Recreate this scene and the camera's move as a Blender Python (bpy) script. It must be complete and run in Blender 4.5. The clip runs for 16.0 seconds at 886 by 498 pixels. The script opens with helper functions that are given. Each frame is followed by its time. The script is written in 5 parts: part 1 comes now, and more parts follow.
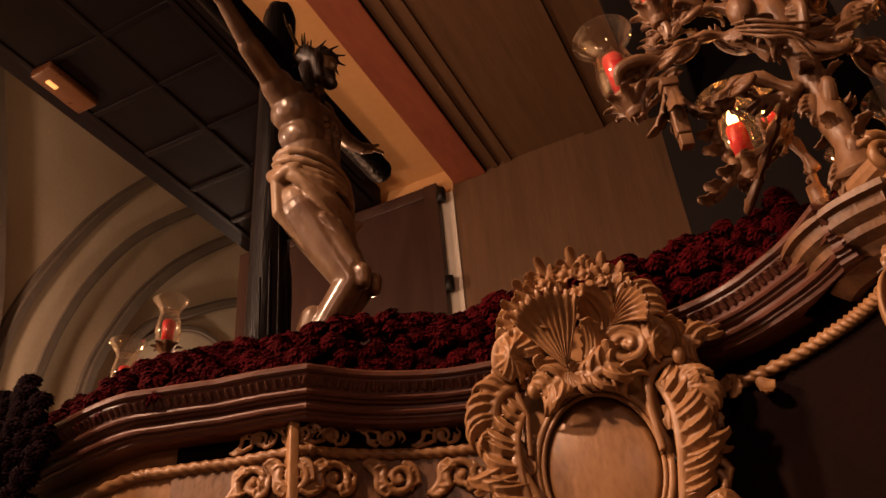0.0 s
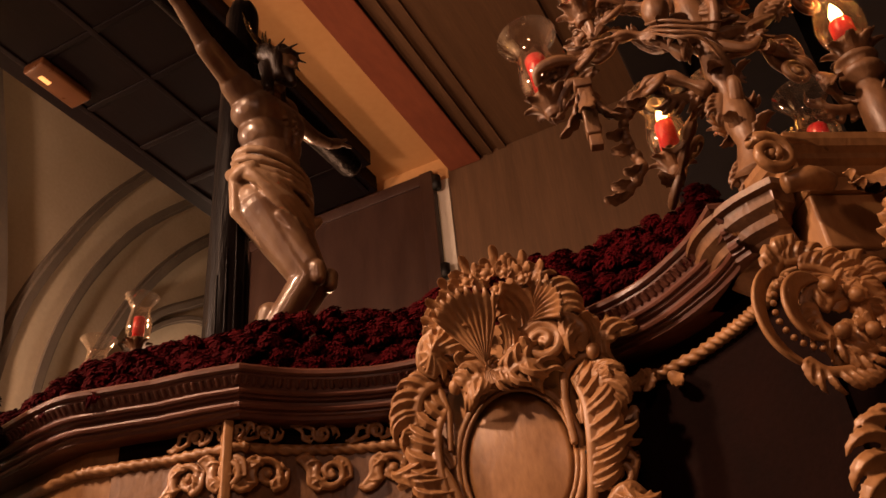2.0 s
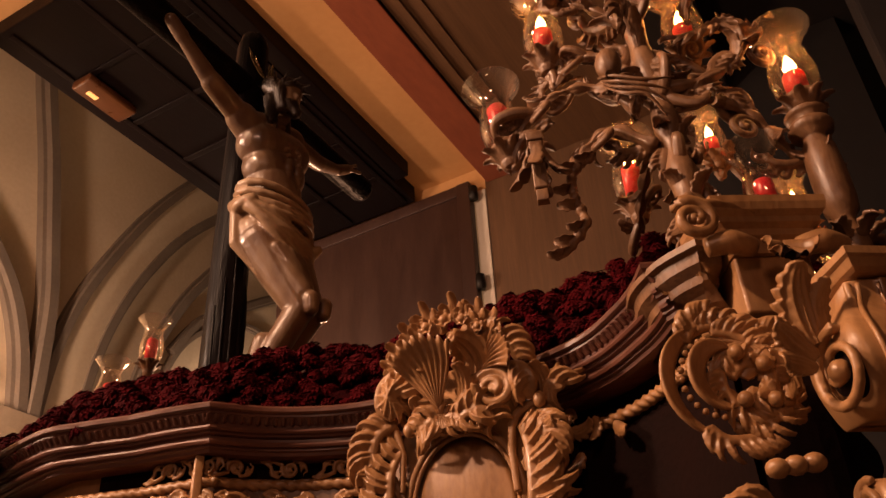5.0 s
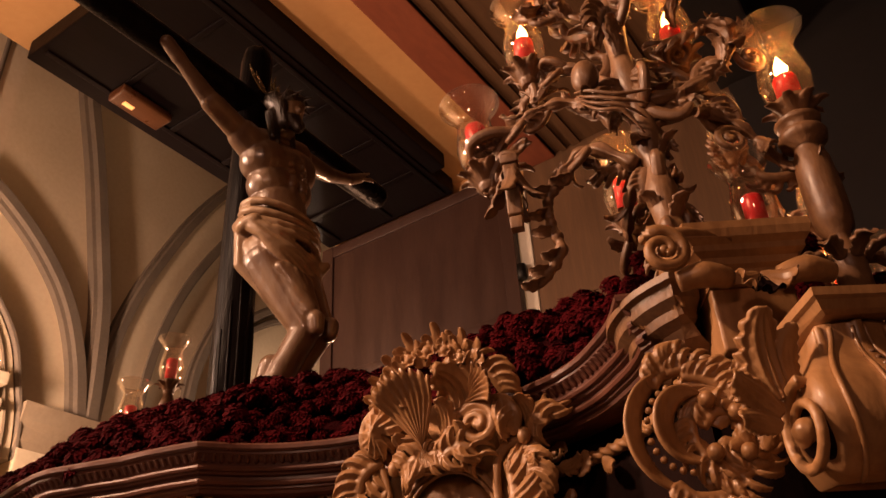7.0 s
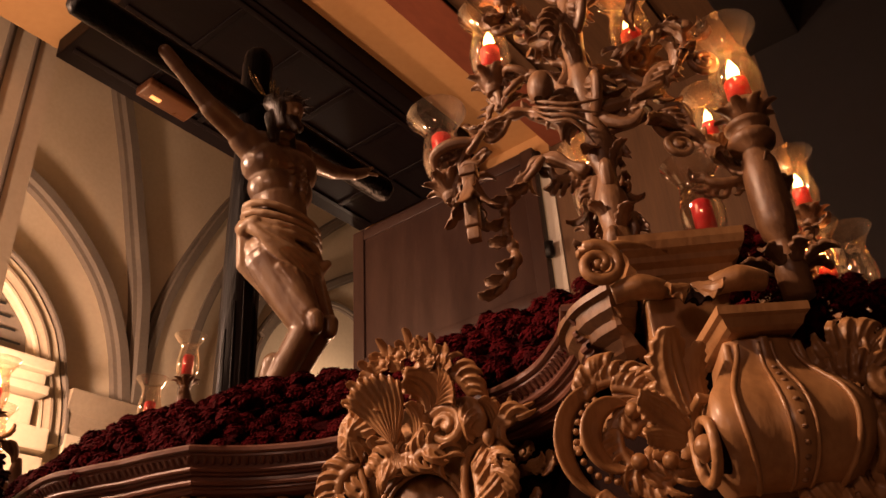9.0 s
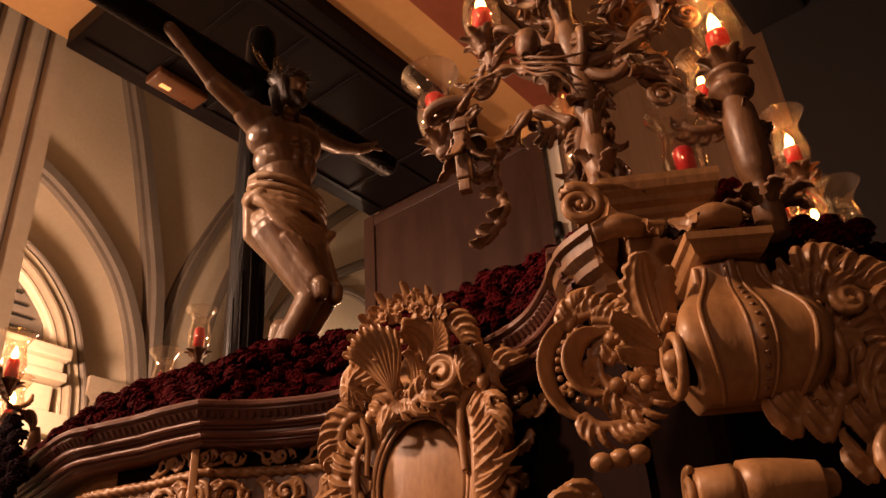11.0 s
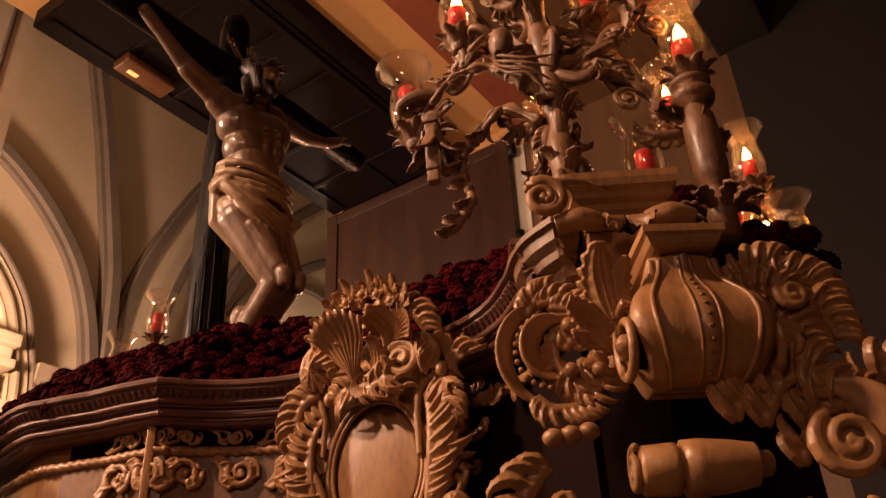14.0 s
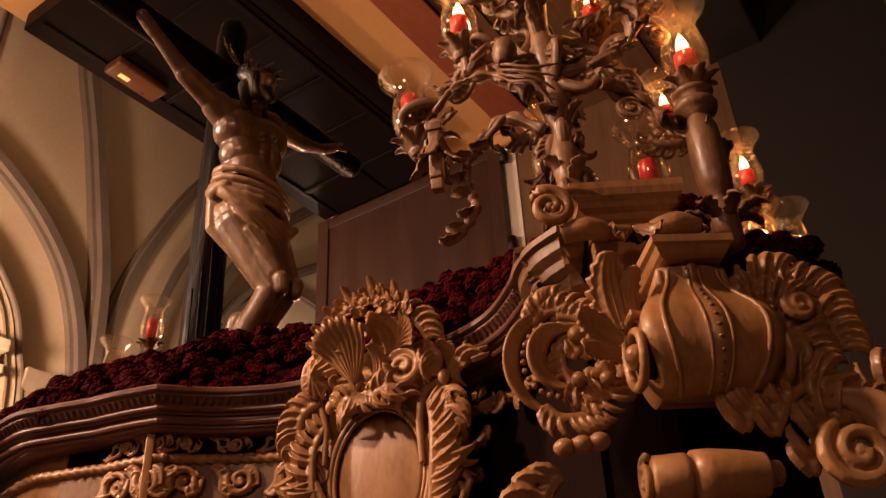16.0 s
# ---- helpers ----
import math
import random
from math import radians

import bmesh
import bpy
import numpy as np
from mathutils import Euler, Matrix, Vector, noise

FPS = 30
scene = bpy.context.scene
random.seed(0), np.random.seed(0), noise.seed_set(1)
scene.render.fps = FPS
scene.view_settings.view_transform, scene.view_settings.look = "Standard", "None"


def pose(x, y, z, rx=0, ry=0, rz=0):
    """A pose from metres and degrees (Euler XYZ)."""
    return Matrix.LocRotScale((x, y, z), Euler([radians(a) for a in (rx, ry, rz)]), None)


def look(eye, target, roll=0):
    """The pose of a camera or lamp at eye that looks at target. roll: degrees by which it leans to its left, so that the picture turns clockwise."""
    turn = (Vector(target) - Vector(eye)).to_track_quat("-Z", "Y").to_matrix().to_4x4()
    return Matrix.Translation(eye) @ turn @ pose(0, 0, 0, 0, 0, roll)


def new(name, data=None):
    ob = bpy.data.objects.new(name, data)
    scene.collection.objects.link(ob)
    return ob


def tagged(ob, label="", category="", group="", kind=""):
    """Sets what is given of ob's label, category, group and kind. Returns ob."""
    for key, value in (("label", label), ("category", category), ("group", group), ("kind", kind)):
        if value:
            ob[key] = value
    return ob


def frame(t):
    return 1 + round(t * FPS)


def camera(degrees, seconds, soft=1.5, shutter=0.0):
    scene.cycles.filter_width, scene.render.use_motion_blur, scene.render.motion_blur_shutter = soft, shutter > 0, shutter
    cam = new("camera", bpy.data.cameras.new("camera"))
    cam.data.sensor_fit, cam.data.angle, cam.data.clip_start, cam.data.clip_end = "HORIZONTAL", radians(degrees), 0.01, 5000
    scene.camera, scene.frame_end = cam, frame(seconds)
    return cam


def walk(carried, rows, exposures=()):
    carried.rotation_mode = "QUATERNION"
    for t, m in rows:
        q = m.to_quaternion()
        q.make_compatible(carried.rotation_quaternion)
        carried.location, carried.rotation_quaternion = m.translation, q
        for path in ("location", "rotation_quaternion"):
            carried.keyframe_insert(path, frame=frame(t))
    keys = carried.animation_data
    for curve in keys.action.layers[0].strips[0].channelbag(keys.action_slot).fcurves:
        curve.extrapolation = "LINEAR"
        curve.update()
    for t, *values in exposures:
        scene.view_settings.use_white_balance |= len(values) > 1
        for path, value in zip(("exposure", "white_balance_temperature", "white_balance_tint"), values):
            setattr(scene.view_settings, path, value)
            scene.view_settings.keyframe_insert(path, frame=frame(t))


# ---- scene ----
cam = camera(56.0, 16.0)
PATH = [
    (0, (0.083, 0.306, 1.762), (-0.572, 1.837, 2.869), -5.5),
    (0.5, (0.142, 0.323, 1.761), (-0.507, 1.864, 2.859), -5.6),
    (1, (0.192, 0.325, 1.761), (-0.473, 1.866, 2.848), -5.9),
    (1.5, (0.263, 0.349, 1.749), (-0.407, 1.896, 2.826), -6.3),
    (2, (0.29, 0.344, 1.75), (-0.397, 1.882, 2.829), -6.0),
    (2.5, (0.331, 0.342, 1.751), (-0.366, 1.862, 2.848), -5.2),
    (3, (0.378, 0.336, 1.766), (-0.338, 1.841, 2.871), -5.3),
    (3.5, (0.407, 0.335, 1.774), (-0.327, 1.832, 2.879), -5.0),
    (4, (0.463, 0.331, 1.767), (-0.284, 1.82, 2.875), -4.5),
    (6.5, (0.636, 0.44, 1.878), (-0.247, 1.881, 2.947), -3.2),
    (7, (0.692, 0.459, 1.91), (-0.216, 1.884, 2.98), -3.7),
    (7.5, (0.763, 0.459, 1.917), (-0.156, 1.869, 2.997), -3.4),
    (8, (0.818, 0.459, 1.921), (-0.109, 1.893, 2.961), -3.5),
    (8.5, (0.87, 0.463, 1.918), (-0.102, 1.86, 2.968), -3.5),
    (9, (0.891, 0.483, 1.934), (-0.115, 1.876, 2.958), -3.8),
    (9.5, (0.913, 0.517, 1.933), (-0.153, 1.886, 2.928), -3.8),
    (12, (0.94, 0.468, 1.762), (-0.049, 1.88, 2.777), -3.9),
    (12.5, (0.945, 0.462, 1.762), (-0.014, 1.881, 2.794), -3.3),
    (13, (0.944, 0.457, 1.767), (-0.018, 1.882, 2.788), -3.5),
    (13.5, (0.941, 0.473, 1.763), (-0.025, 1.909, 2.766), -3.2),
    (14, (0.938, 0.466, 1.763), (-0.024, 1.9, 2.772), -2.9),
    (14.5, (0.929, 0.448, 1.761), (-0.016, 1.89, 2.774), -3.2),
    (15, (0.91, 0.423, 1.763), (-0.03, 1.862, 2.786), -3.0),
    (15.5, (0.909, 0.419, 1.763), (-0.02, 1.864, 2.788), -3.1),
    (16, (0.914, 0.443, 1.769), (-0.023, 1.887, 2.788), -3.1),
]
EXPO = [(0, -0.3), (1.0, -0.27), (2.5, -0.14), (4.0, -0.08), (7.0, -0.02), (16, -0.02)]
walk(cam, [(t, look(eye, target, roll)) for t, eye, target, roll in PATH], EXPO)

# ---- world and lights ----
world = bpy.data.worlds.new("dark_church_air")
scene.world = world
world.use_nodes = True
world.node_tree.nodes["Background"].inputs[0].default_value = (0.9, 0.55, 0.3, 1)
world.node_tree.nodes["Background"].inputs[1].default_value = 0.014


def point_lamp(name, place, watts, colour, radius):
    data = bpy.data.lights.new(name, "POINT")
    data.energy, data.color, data.shadow_soft_size = watts, colour, radius
    ob = new(name, data)
    ob.location = place
    return ob


WARM = (1.0, 0.6, 0.3)


def spot_lamp(name, place, aim, watts, colour, cone, radius):
    data = bpy.data.lights.new(name, "SPOT")
    data.energy, data.color, data.spot_size, data.spot_blend, data.shadow_soft_size = watts, colour, radians(cone), 0.6, radius
    ob = new(name, data)
    ob.matrix_world = look(place, aim)
    return ob


spot_lamp("nave_spotlight", (-2.7, -2.3, 6.6), (0.0, 2.0, 2.95), 2200, (1.0, 0.57, 0.355), 38, 0.2)
# added lamp, out of view behind the pilaster, that brightens the vault wall
point_lamp("vault_fill", (-9.9, 4.0, 6.4), 1450, (1.0, 0.62, 0.43), 0.3)
# unseen lamp added to brighten the pilaster and ribs from the front
point_lamp("pilaster_fill", (-6.2, -1.6, 5.4), 2200, (1.0, 0.6, 0.41), 0.3)
# unseen lamp hidden behind the flower bed, added to light soffit and door
point_lamp("soffit_fill", (-2.6, 5.2, 3.4), 260, (1.0, 0.5, 0.28), 0.25)
# unseen lamp added to make the wall under the lunette arch bright
point_lamp("lunette_fill", (-10.7, 13.2, 8.0), 240, (1.0, 0.66, 0.46), 0.2)
# soft fill added behind the camera to lift the dark areas; no fitting known
point_lamp("nave_fill", (2.2, -6.2, 5.2), 380, (1.0, 0.5, 0.32), 0.7)

# ---- materials ----


def rgb(c):
    return (c[0], c[1], c[2], 1)


def material(name, colour, colour2=None, rough=0.5, scale=6.0, stretch=(1, 1, 1), bump=0.2, fine=60.0, metal=0.0, coat=0.0, spec=0.5):
    """Two noises at two scales mix two colours; the finer one also gives relief."""
    m = bpy.data.materials.new(name)
    m.use_nodes = True
    nt = m.node_tree
    b = nt.nodes["Principled BSDF"]
    tex = nt.nodes.new("ShaderNodeTexCoord")
    mp = nt.nodes.new("ShaderNodeMapping")
    mp.inputs["Scale"].default_value = stretch
    nt.links.new(tex.outputs["Object"], mp.inputs["Vector"])
    n1 = nt.nodes.new("ShaderNodeTexNoise")
    n1.inputs["Scale"].default_value, n1.inputs["Detail"].default_value = scale, 6
    n2 = nt.nodes.new("ShaderNodeTexNoise")
    n2.inputs["Scale"].default_value, n2.inputs["Detail"].default_value = fine, 4
    nt.links.new(mp.outputs[0], n1.inputs["Vector"])
    nt.links.new(mp.outputs[0], n2.inputs["Vector"])
    ramp = nt.nodes.new("ShaderNodeValToRGB")
    ramp.color_ramp.elements[0].position, ramp.color_ramp.elements[1].position = 0.32, 0.7
    ramp.color_ramp.elements[0].color = rgb(colour2 or [v * 0.6 for v in colour])
    ramp.color_ramp.elements[1].color = rgb(colour)
    add = nt.nodes.new("ShaderNodeMath")
    add.operation = "MULTIPLY_ADD"
    add.inputs[1].default_value = 0.35
    nt.links.new(n2.outputs["Fac"], add.inputs[0])
    sub = nt.nodes.new("ShaderNodeMath")
    sub.operation = "MULTIPLY_ADD"
    sub.inputs[1].default_value, sub.inputs[2].default_value = 0.65, 0.0
    nt.links.new(n1.outputs["Fac"], sub.inputs[0])
    nt.links.new(sub.outputs[0], add.inputs[2])
    nt.links.new(add.outputs[0], ramp.inputs[0])
    nt.links.new(ramp.outputs[0], b.inputs["Base Color"])
    rr = nt.nodes.new("ShaderNodeMapRange")
    rr.inputs["To Min"].default_value, rr.inputs["To Max"].default_value = max(0.03, rough - 0.12), min(1, rough + 0.12)
    nt.links.new(n1.outputs["Fac"], rr.inputs["Value"])
    nt.links.new(rr.outputs[0], b.inputs["Roughness"])
    b.inputs["Metallic"].default_value = metal
    b.inputs["Specular IOR Level"].default_value = spec
    b.inputs["Coat Weight"].default_value = coat
    b.inputs["Coat Roughness"].default_value = 0.18
    bp = nt.nodes.new("ShaderNodeBump")
    bp.inputs["Strength"].default_value, bp.inputs["Distance"].default_value = bump, 0.01
    nt.links.new(n2.outputs["Fac"], bp.inputs["Height"])
    nt.links.new(bp.outputs[0], b.inputs["Normal"])
    return m


WOOD = material("carved_cedar_wood", (0.38, 0.2, 0.08), (0.19, 0.088, 0.032), 0.44, 11, (1, 1, 0.4), 0.12, 90, coat=0.1)
# darker copy of the cedar: weak light on the candelabra is in its colour
DIMWOOD = material("dim_brown_cedar", (0.23, 0.118, 0.052), (0.085, 0.038, 0.017), 0.46, 14, (1, 1, 0.5), 0.2, 90, coat=0.06)
MAHOGANY = material("polished_mahogany", (0.14, 0.05, 0.028), (0.07, 0.022, 0.013), 0.46, 9, (0.3, 1, 1), 0.2, 60, coat=0.1)
# near-black that puts the shade behind and between the carvings into the colour
DEEPSHADE = material("deep_shade_wood", (0.011, 0.004, 0.003), (0.005, 0.002, 0.0015), 0.85, 5, spec=0.05)
BLACKWOOD = material("black_lacquered_wood", (0.007, 0.005, 0.005), (0.003, 0.002, 0.002), 0.4, 12, (1, 1, 0.12), 0.7, 40, spec=0.06)
SKIN = material("polychrome_flesh_glaze", (0.205, 0.128, 0.07), (0.085, 0.04, 0.022), 0.36, 9, (1, 1, 0.6), 0.45, 20, coat=0.35)
SKIN.node_tree.nodes["Principled BSDF"].inputs["Coat Roughness"].default_value = 0.1
CLOTH = material("polychrome_cloth_glaze", (0.32, 0.21, 0.12), (0.2, 0.115, 0.06), 0.46, 8, bump=0.12, fine=40, coat=0.2)
HAIR = material("carved_dark_hair", (0.03, 0.016, 0.009), (0.012, 0.006, 0.004), 0.4, 20, (1, 1, 0.3), 0.8, 50)
SILVER = material("gilded_silver", (0.75, 0.56, 0.3), (0.5, 0.34, 0.16), 0.25, 20, metal=1.0)
CREAM = material("cream_plaster", (0.62, 0.52, 0.37), (0.5, 0.40, 0.27), 0.85, 0.7, bump=0.1, fine=12)
IMPOST = material("tan_impost_stone", (0.36, 0.28, 0.19), (0.27, 0.2, 0.13), 0.85, 1.2, bump=0.2, fine=14)
STONE = material("grey_rib_stone", (0.19, 0.15, 0.11), (0.13, 0.1, 0.075), 0.8, 1.4, bump=0.25, fine=18)
OCHRE = material("ochre_soffit_plaster", (0.55, 0.31, 0.12), (0.47, 0.25, 0.09), 0.8, 0.9, bump=0.08, fine=10)
REDBEAM = material("oxide_red_beam", (0.27, 0.075, 0.03), (0.17, 0.04, 0.018), 0.7, 1.6, (1, 0.3, 1), 0.3, 14)
PINE = material("pine_boarding", (0.14, 0.072, 0.031), (0.085, 0.042, 0.017), 0.6, 1.8, (5, 0.35, 0.35), 0.25, 9)
DOORWOOD = material("dark_door_wood", (0.055, 0.026, 0.017), (0.03, 0.013, 0.009), 0.45, 3, (1, 1, 0.2), 0.3, 20)
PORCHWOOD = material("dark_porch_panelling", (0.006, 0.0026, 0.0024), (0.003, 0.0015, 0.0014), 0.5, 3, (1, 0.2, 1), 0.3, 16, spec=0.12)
# near-black base colour stands in for missing light on these walls
SHADEWALL = material("shade_dark_wall", (0.011, 0.0065, 0.005), (0.006, 0.0036, 0.003), 0.85, 1.5, bump=0.4, fine=9)
FLOORSTONE = material("worn_floor_stone", (0.16, 0.12, 0.09), (0.1, 0.075, 0.055), 0.5, 1.5)
SKIRT = material("dark_velvet_skirt", (0.03, 0.012, 0.012), (0.015, 0.006, 0.006), 0.9, 6)
# near-black petals: the rear bunch's lack of light is in the colour
UNLITPETAL = material("unlit_dark_petal", (0.012, 0.002, 0.004), (0.004, 0.001, 0.0015), 0.9, 22, bump=0.3, fine=120, spec=0.05)
MOUND = material("dark_red_flower_ground", (0.03, 0.001, 0.002), (0.012, 0.0005, 0.001), 0.95, 25, bump=1.0, fine=70, spec=0.05)
PETAL = material("dark_red_carnation_petal", (0.075, 0.001, 0.0035), (0.022, 0.0004, 0.0012), 0.9, 22, bump=0.3, fine=120, spec=0.06)
WAX = material("red_candle_wax", (0.78, 0.06, 0.08), (0.66, 0.035, 0.05), 0.3, 10, bump=0.05)
WAX.node_tree.nodes["Principled BSDF"].inputs["Subsurface Weight"].default_value = 0.6
WAX.node_tree.nodes["Principled BSDF"].inputs["Subsurface Radius"].default_value = (0.05, 0.012, 0.008)
WAX.node_tree.nodes["Principled BSDF"].inputs["Subsurface Scale"].default_value = 0.6
PURPLE = material("mauve_candle_wax", (0.5, 0.16, 0.22), (0.4, 0.1, 0.16), 0.35, 10, bump=0.05)
WHITEPAINT = material("white_painted_jamb", (0.66, 0.6, 0.5), (0.55, 0.48, 0.38), 0.6, 2)
IRON = material("black_iron", (0.02, 0.018, 0.016), None, 0.5, 8, metal=0.6)
SIGN = material("emergency_lamp_plastic", (0.12, 0.045, 0.016), (0.08, 0.03, 0.011), 0.3, 4)


def emissive(name, colour, strength):
    m = bpy.data.materials.new(name)
    m.use_nodes = True
    b = m.node_tree.nodes["Principled BSDF"]
    b.inputs["Base Color"].default_value = rgb(colour)
    b.inputs["Emission Color"].default_value = rgb(colour)
    b.inputs["Emission Strength"].default_value = strength
    return m


FLAME = emissive("candle_flame", (1.0, 0.5, 0.15), 34.0)
LAMPFACE = emissive("small_lit_lamp_face", (1.0, 0.5, 0.16), 0.9)


def glass(name, colour, rough=0.02):
    m = bpy.data.materials.new(name)
    m.use_nodes = True
    nt = m.node_tree
    for n in list(nt.nodes):
        if n.type == "BSDF_PRINCIPLED":
            nt.nodes.remove(n)
    out = nt.nodes["Material Output"]
    mix = nt.nodes.new("ShaderNodeMixShader")
    tr = nt.nodes.new("ShaderNodeBsdfTransparent")
    tr.inputs[0].default_value = rgb(colour)
    gl = nt.nodes.new("ShaderNodeBsdfGlossy")
    gl.inputs["Roughness"].default_value = rough
    gl.inputs["Color"].default_value = (1, 0.95, 0.88, 1)
    fr = nt.nodes.new("ShaderNodeLayerWeight")
    fr.inputs["Blend"].default_value = 0.25
    pw = nt.nodes.new("ShaderNodeMath")
    pw.operation = "MULTIPLY_ADD"
    pw.inputs[1].default_value, pw.inputs[2].default_value = 0.55, 0.04
    nt.links.new(fr.outputs["Facing"], pw.inputs[0])
    nt.links.new(pw.outputs[0], mix.inputs[0])
    nt.links.new(tr.outputs[0], mix.inputs[1])
    nt.links.new(gl.outputs[0], mix.inputs[2])
    haze = nt.nodes.new("ShaderNodeBsdfTranslucent")
    haze.inputs[0].default_value = (1, 0.93, 0.8, 1)
    film = nt.nodes.new("ShaderNodeMixShader")
    film.inputs[0].default_value = 0.022
    nt.links.new(mix.outputs[0], film.inputs[1])
    nt.links.new(haze.outputs[0], film.inputs[2])
    nt.links.new(film.outputs[0], out.inputs[0])
    return m


GLASS = glass("clear_tulip_glass", (0.97, 0.93, 0.88))

# ---- mesh helpers ----


def V(*a):
    return Vector(a)


def part(name, bm, mat, parent=None, label="", smooth=True):
    """One mesh object out of a bmesh, under its thing."""
    bmesh.ops.recalc_face_normals(bm, faces=bm.faces[:])
    me = bpy.data.meshes.new(name)
    bm.to_mesh(me)
    bm.free()
    for p in me.polygons:
        p.use_smooth = smooth
    me.materials.append(mat)
    ob = new(name, me)
    if parent:
        ob.parent = parent
        ob.matrix_parent_inverse = parent.matrix_world.inverted()
    if label:
        tagged(ob, label)
    return ob


def thing(name, place, label, category, group="", kind=""):
    ob = new(name)
    ob.matrix_basis = place if isinstance(place, Matrix) else Matrix.Translation(place)
    bpy.context.view_layer.update()
    ob.empty_display_size = 0.1
    return tagged(ob, label, category, group, kind)


def structure(name, bm, mat, label, category="wall", smooth=False):
    return tagged(part(name, bm, mat, None, "", smooth), label, category, "", "structure")


def box(bm, lo, hi, bevel=0.0, m=None):
    r = bmesh.ops.create_cube(bm, size=1.0)
    lo, hi = Vector(lo), Vector(hi)
    for v in r["verts"]:
        v.co = Vector([(lo[i] + hi[i]) / 2 + v.co[i] * (hi[i] - lo[i]) for i in range(3)])
    if bevel:
        e = list({e for v in r["verts"] for e in v.link_edges})
        q = bmesh.ops.bevel(bm, geom=e, offset=bevel, segments=2, affect="EDGES", profile=0.6)
        vs = list({v for f in q["faces"] for v in f.verts} | {v for v in r["verts"] if v.is_valid})
    else:
        vs = r["verts"]
    if m:
        for v in vs:
            v.co = m @ v.co
    return vs


def catmull(pts, n=8, closed=False):
    pts = [Vector(p) for p in pts]
    out, k = [], len(pts)
    last = k if closed else k - 1
    for i in range(last):
        if closed:
            a, b, c, d = pts[(i - 1) % k], pts[i], pts[(i + 1) % k], pts[(i + 2) % k]
        else:
            a, b, c, d = pts[max(i - 1, 0)], pts[i], pts[i + 1], pts[min(i + 2, k - 1)]
        for j in range(n):
            t = j / n
            out.append(0.5 * (2 * b + (c - a) * t + (2 * a - 5 * b + 4 * c - d) * t * t + (3 * b - a - 3 * c + d) * t ** 3))
    if not closed:
        out.append(pts[-1])
    return out


def loft(bm, rings, cap=True, closed=False):
    """Rings of points joined by quads."""
    vs = [[bm.verts.new(p) for p in r] for r in rings]
    n = len(vs[0])
    pairs = list(zip(vs, vs[1:])) + ([(vs[-1], vs[0])] if closed else [])
    for a, b in pairs:
        for i in range(n):
            j = (i + 1) % n
            bm.faces.new((a[i], a[j], b[j], b[i]))
    if cap and not closed:
        bm.faces.new(vs[0][::-1])
        bm.faces.new(vs[-1])
    return vs


def tube(bm, pts, radii, seg=8, flat=1.0, cap=True, lobes=0, twist=0.0, depth=0.0):
    """A tube along points with a radius at each one; lobes and twist make a rope."""
    pts = [Vector(p) for p in pts]
    k = len(pts)
    if not hasattr(radii, "__len__"):
        radii = [radii] * k
    up = None
    rings = []
    for i, p in enumerate(pts):
        t = (pts[min(i + 1, k - 1)] - pts[max(i - 1, 0)]).normalized()
        if up is None:
            up = Vector((0, 0, 1)) if abs(t.z) < 0.9 else Vector((1, 0, 0))
        side = t.cross(up).normalized()
        up = side.cross(t).normalized()
        ring = []
        for j in range(seg):
            a = 2 * math.pi * j / seg
            r = radii[i] * (1 + depth * math.cos(lobes * a + twist * i)) if lobes else radii[i]
            ring.append(p + side * (r * math.cos(a)) + up * (r * flat * math.sin(a)))
        rings.append(ring)
    loft(bm, rings, cap)


def resample(values, k):
    """Values spread evenly over k samples."""
    n = len(values) - 1
    out = []
    for i in range(k):
        s = i / (k - 1) * n
        a = min(int(s), n - 1)
        out.append(values[a] + (values[a + 1] - values[a]) * (s - a))
    return out


def curve_tube(bm, ctrl, radii, n=6, seg=8, **kw):
    pts = catmull(ctrl, n)
    tube(bm, pts, resample(radii, len(pts)) if hasattr(radii, "__len__") else radii, seg, **kw)


def lathe(bm, prof, seg=16, place=(0, 0, 0), closed=False):
    rings = [[Vector(place) + Vector((r * math.cos(2 * math.pi * j / seg), r * math.sin(2 * math.pi * j / seg), z)) for j in range(seg)] for r, z in prof]
    loft(bm, rings, cap=not closed, closed=closed)


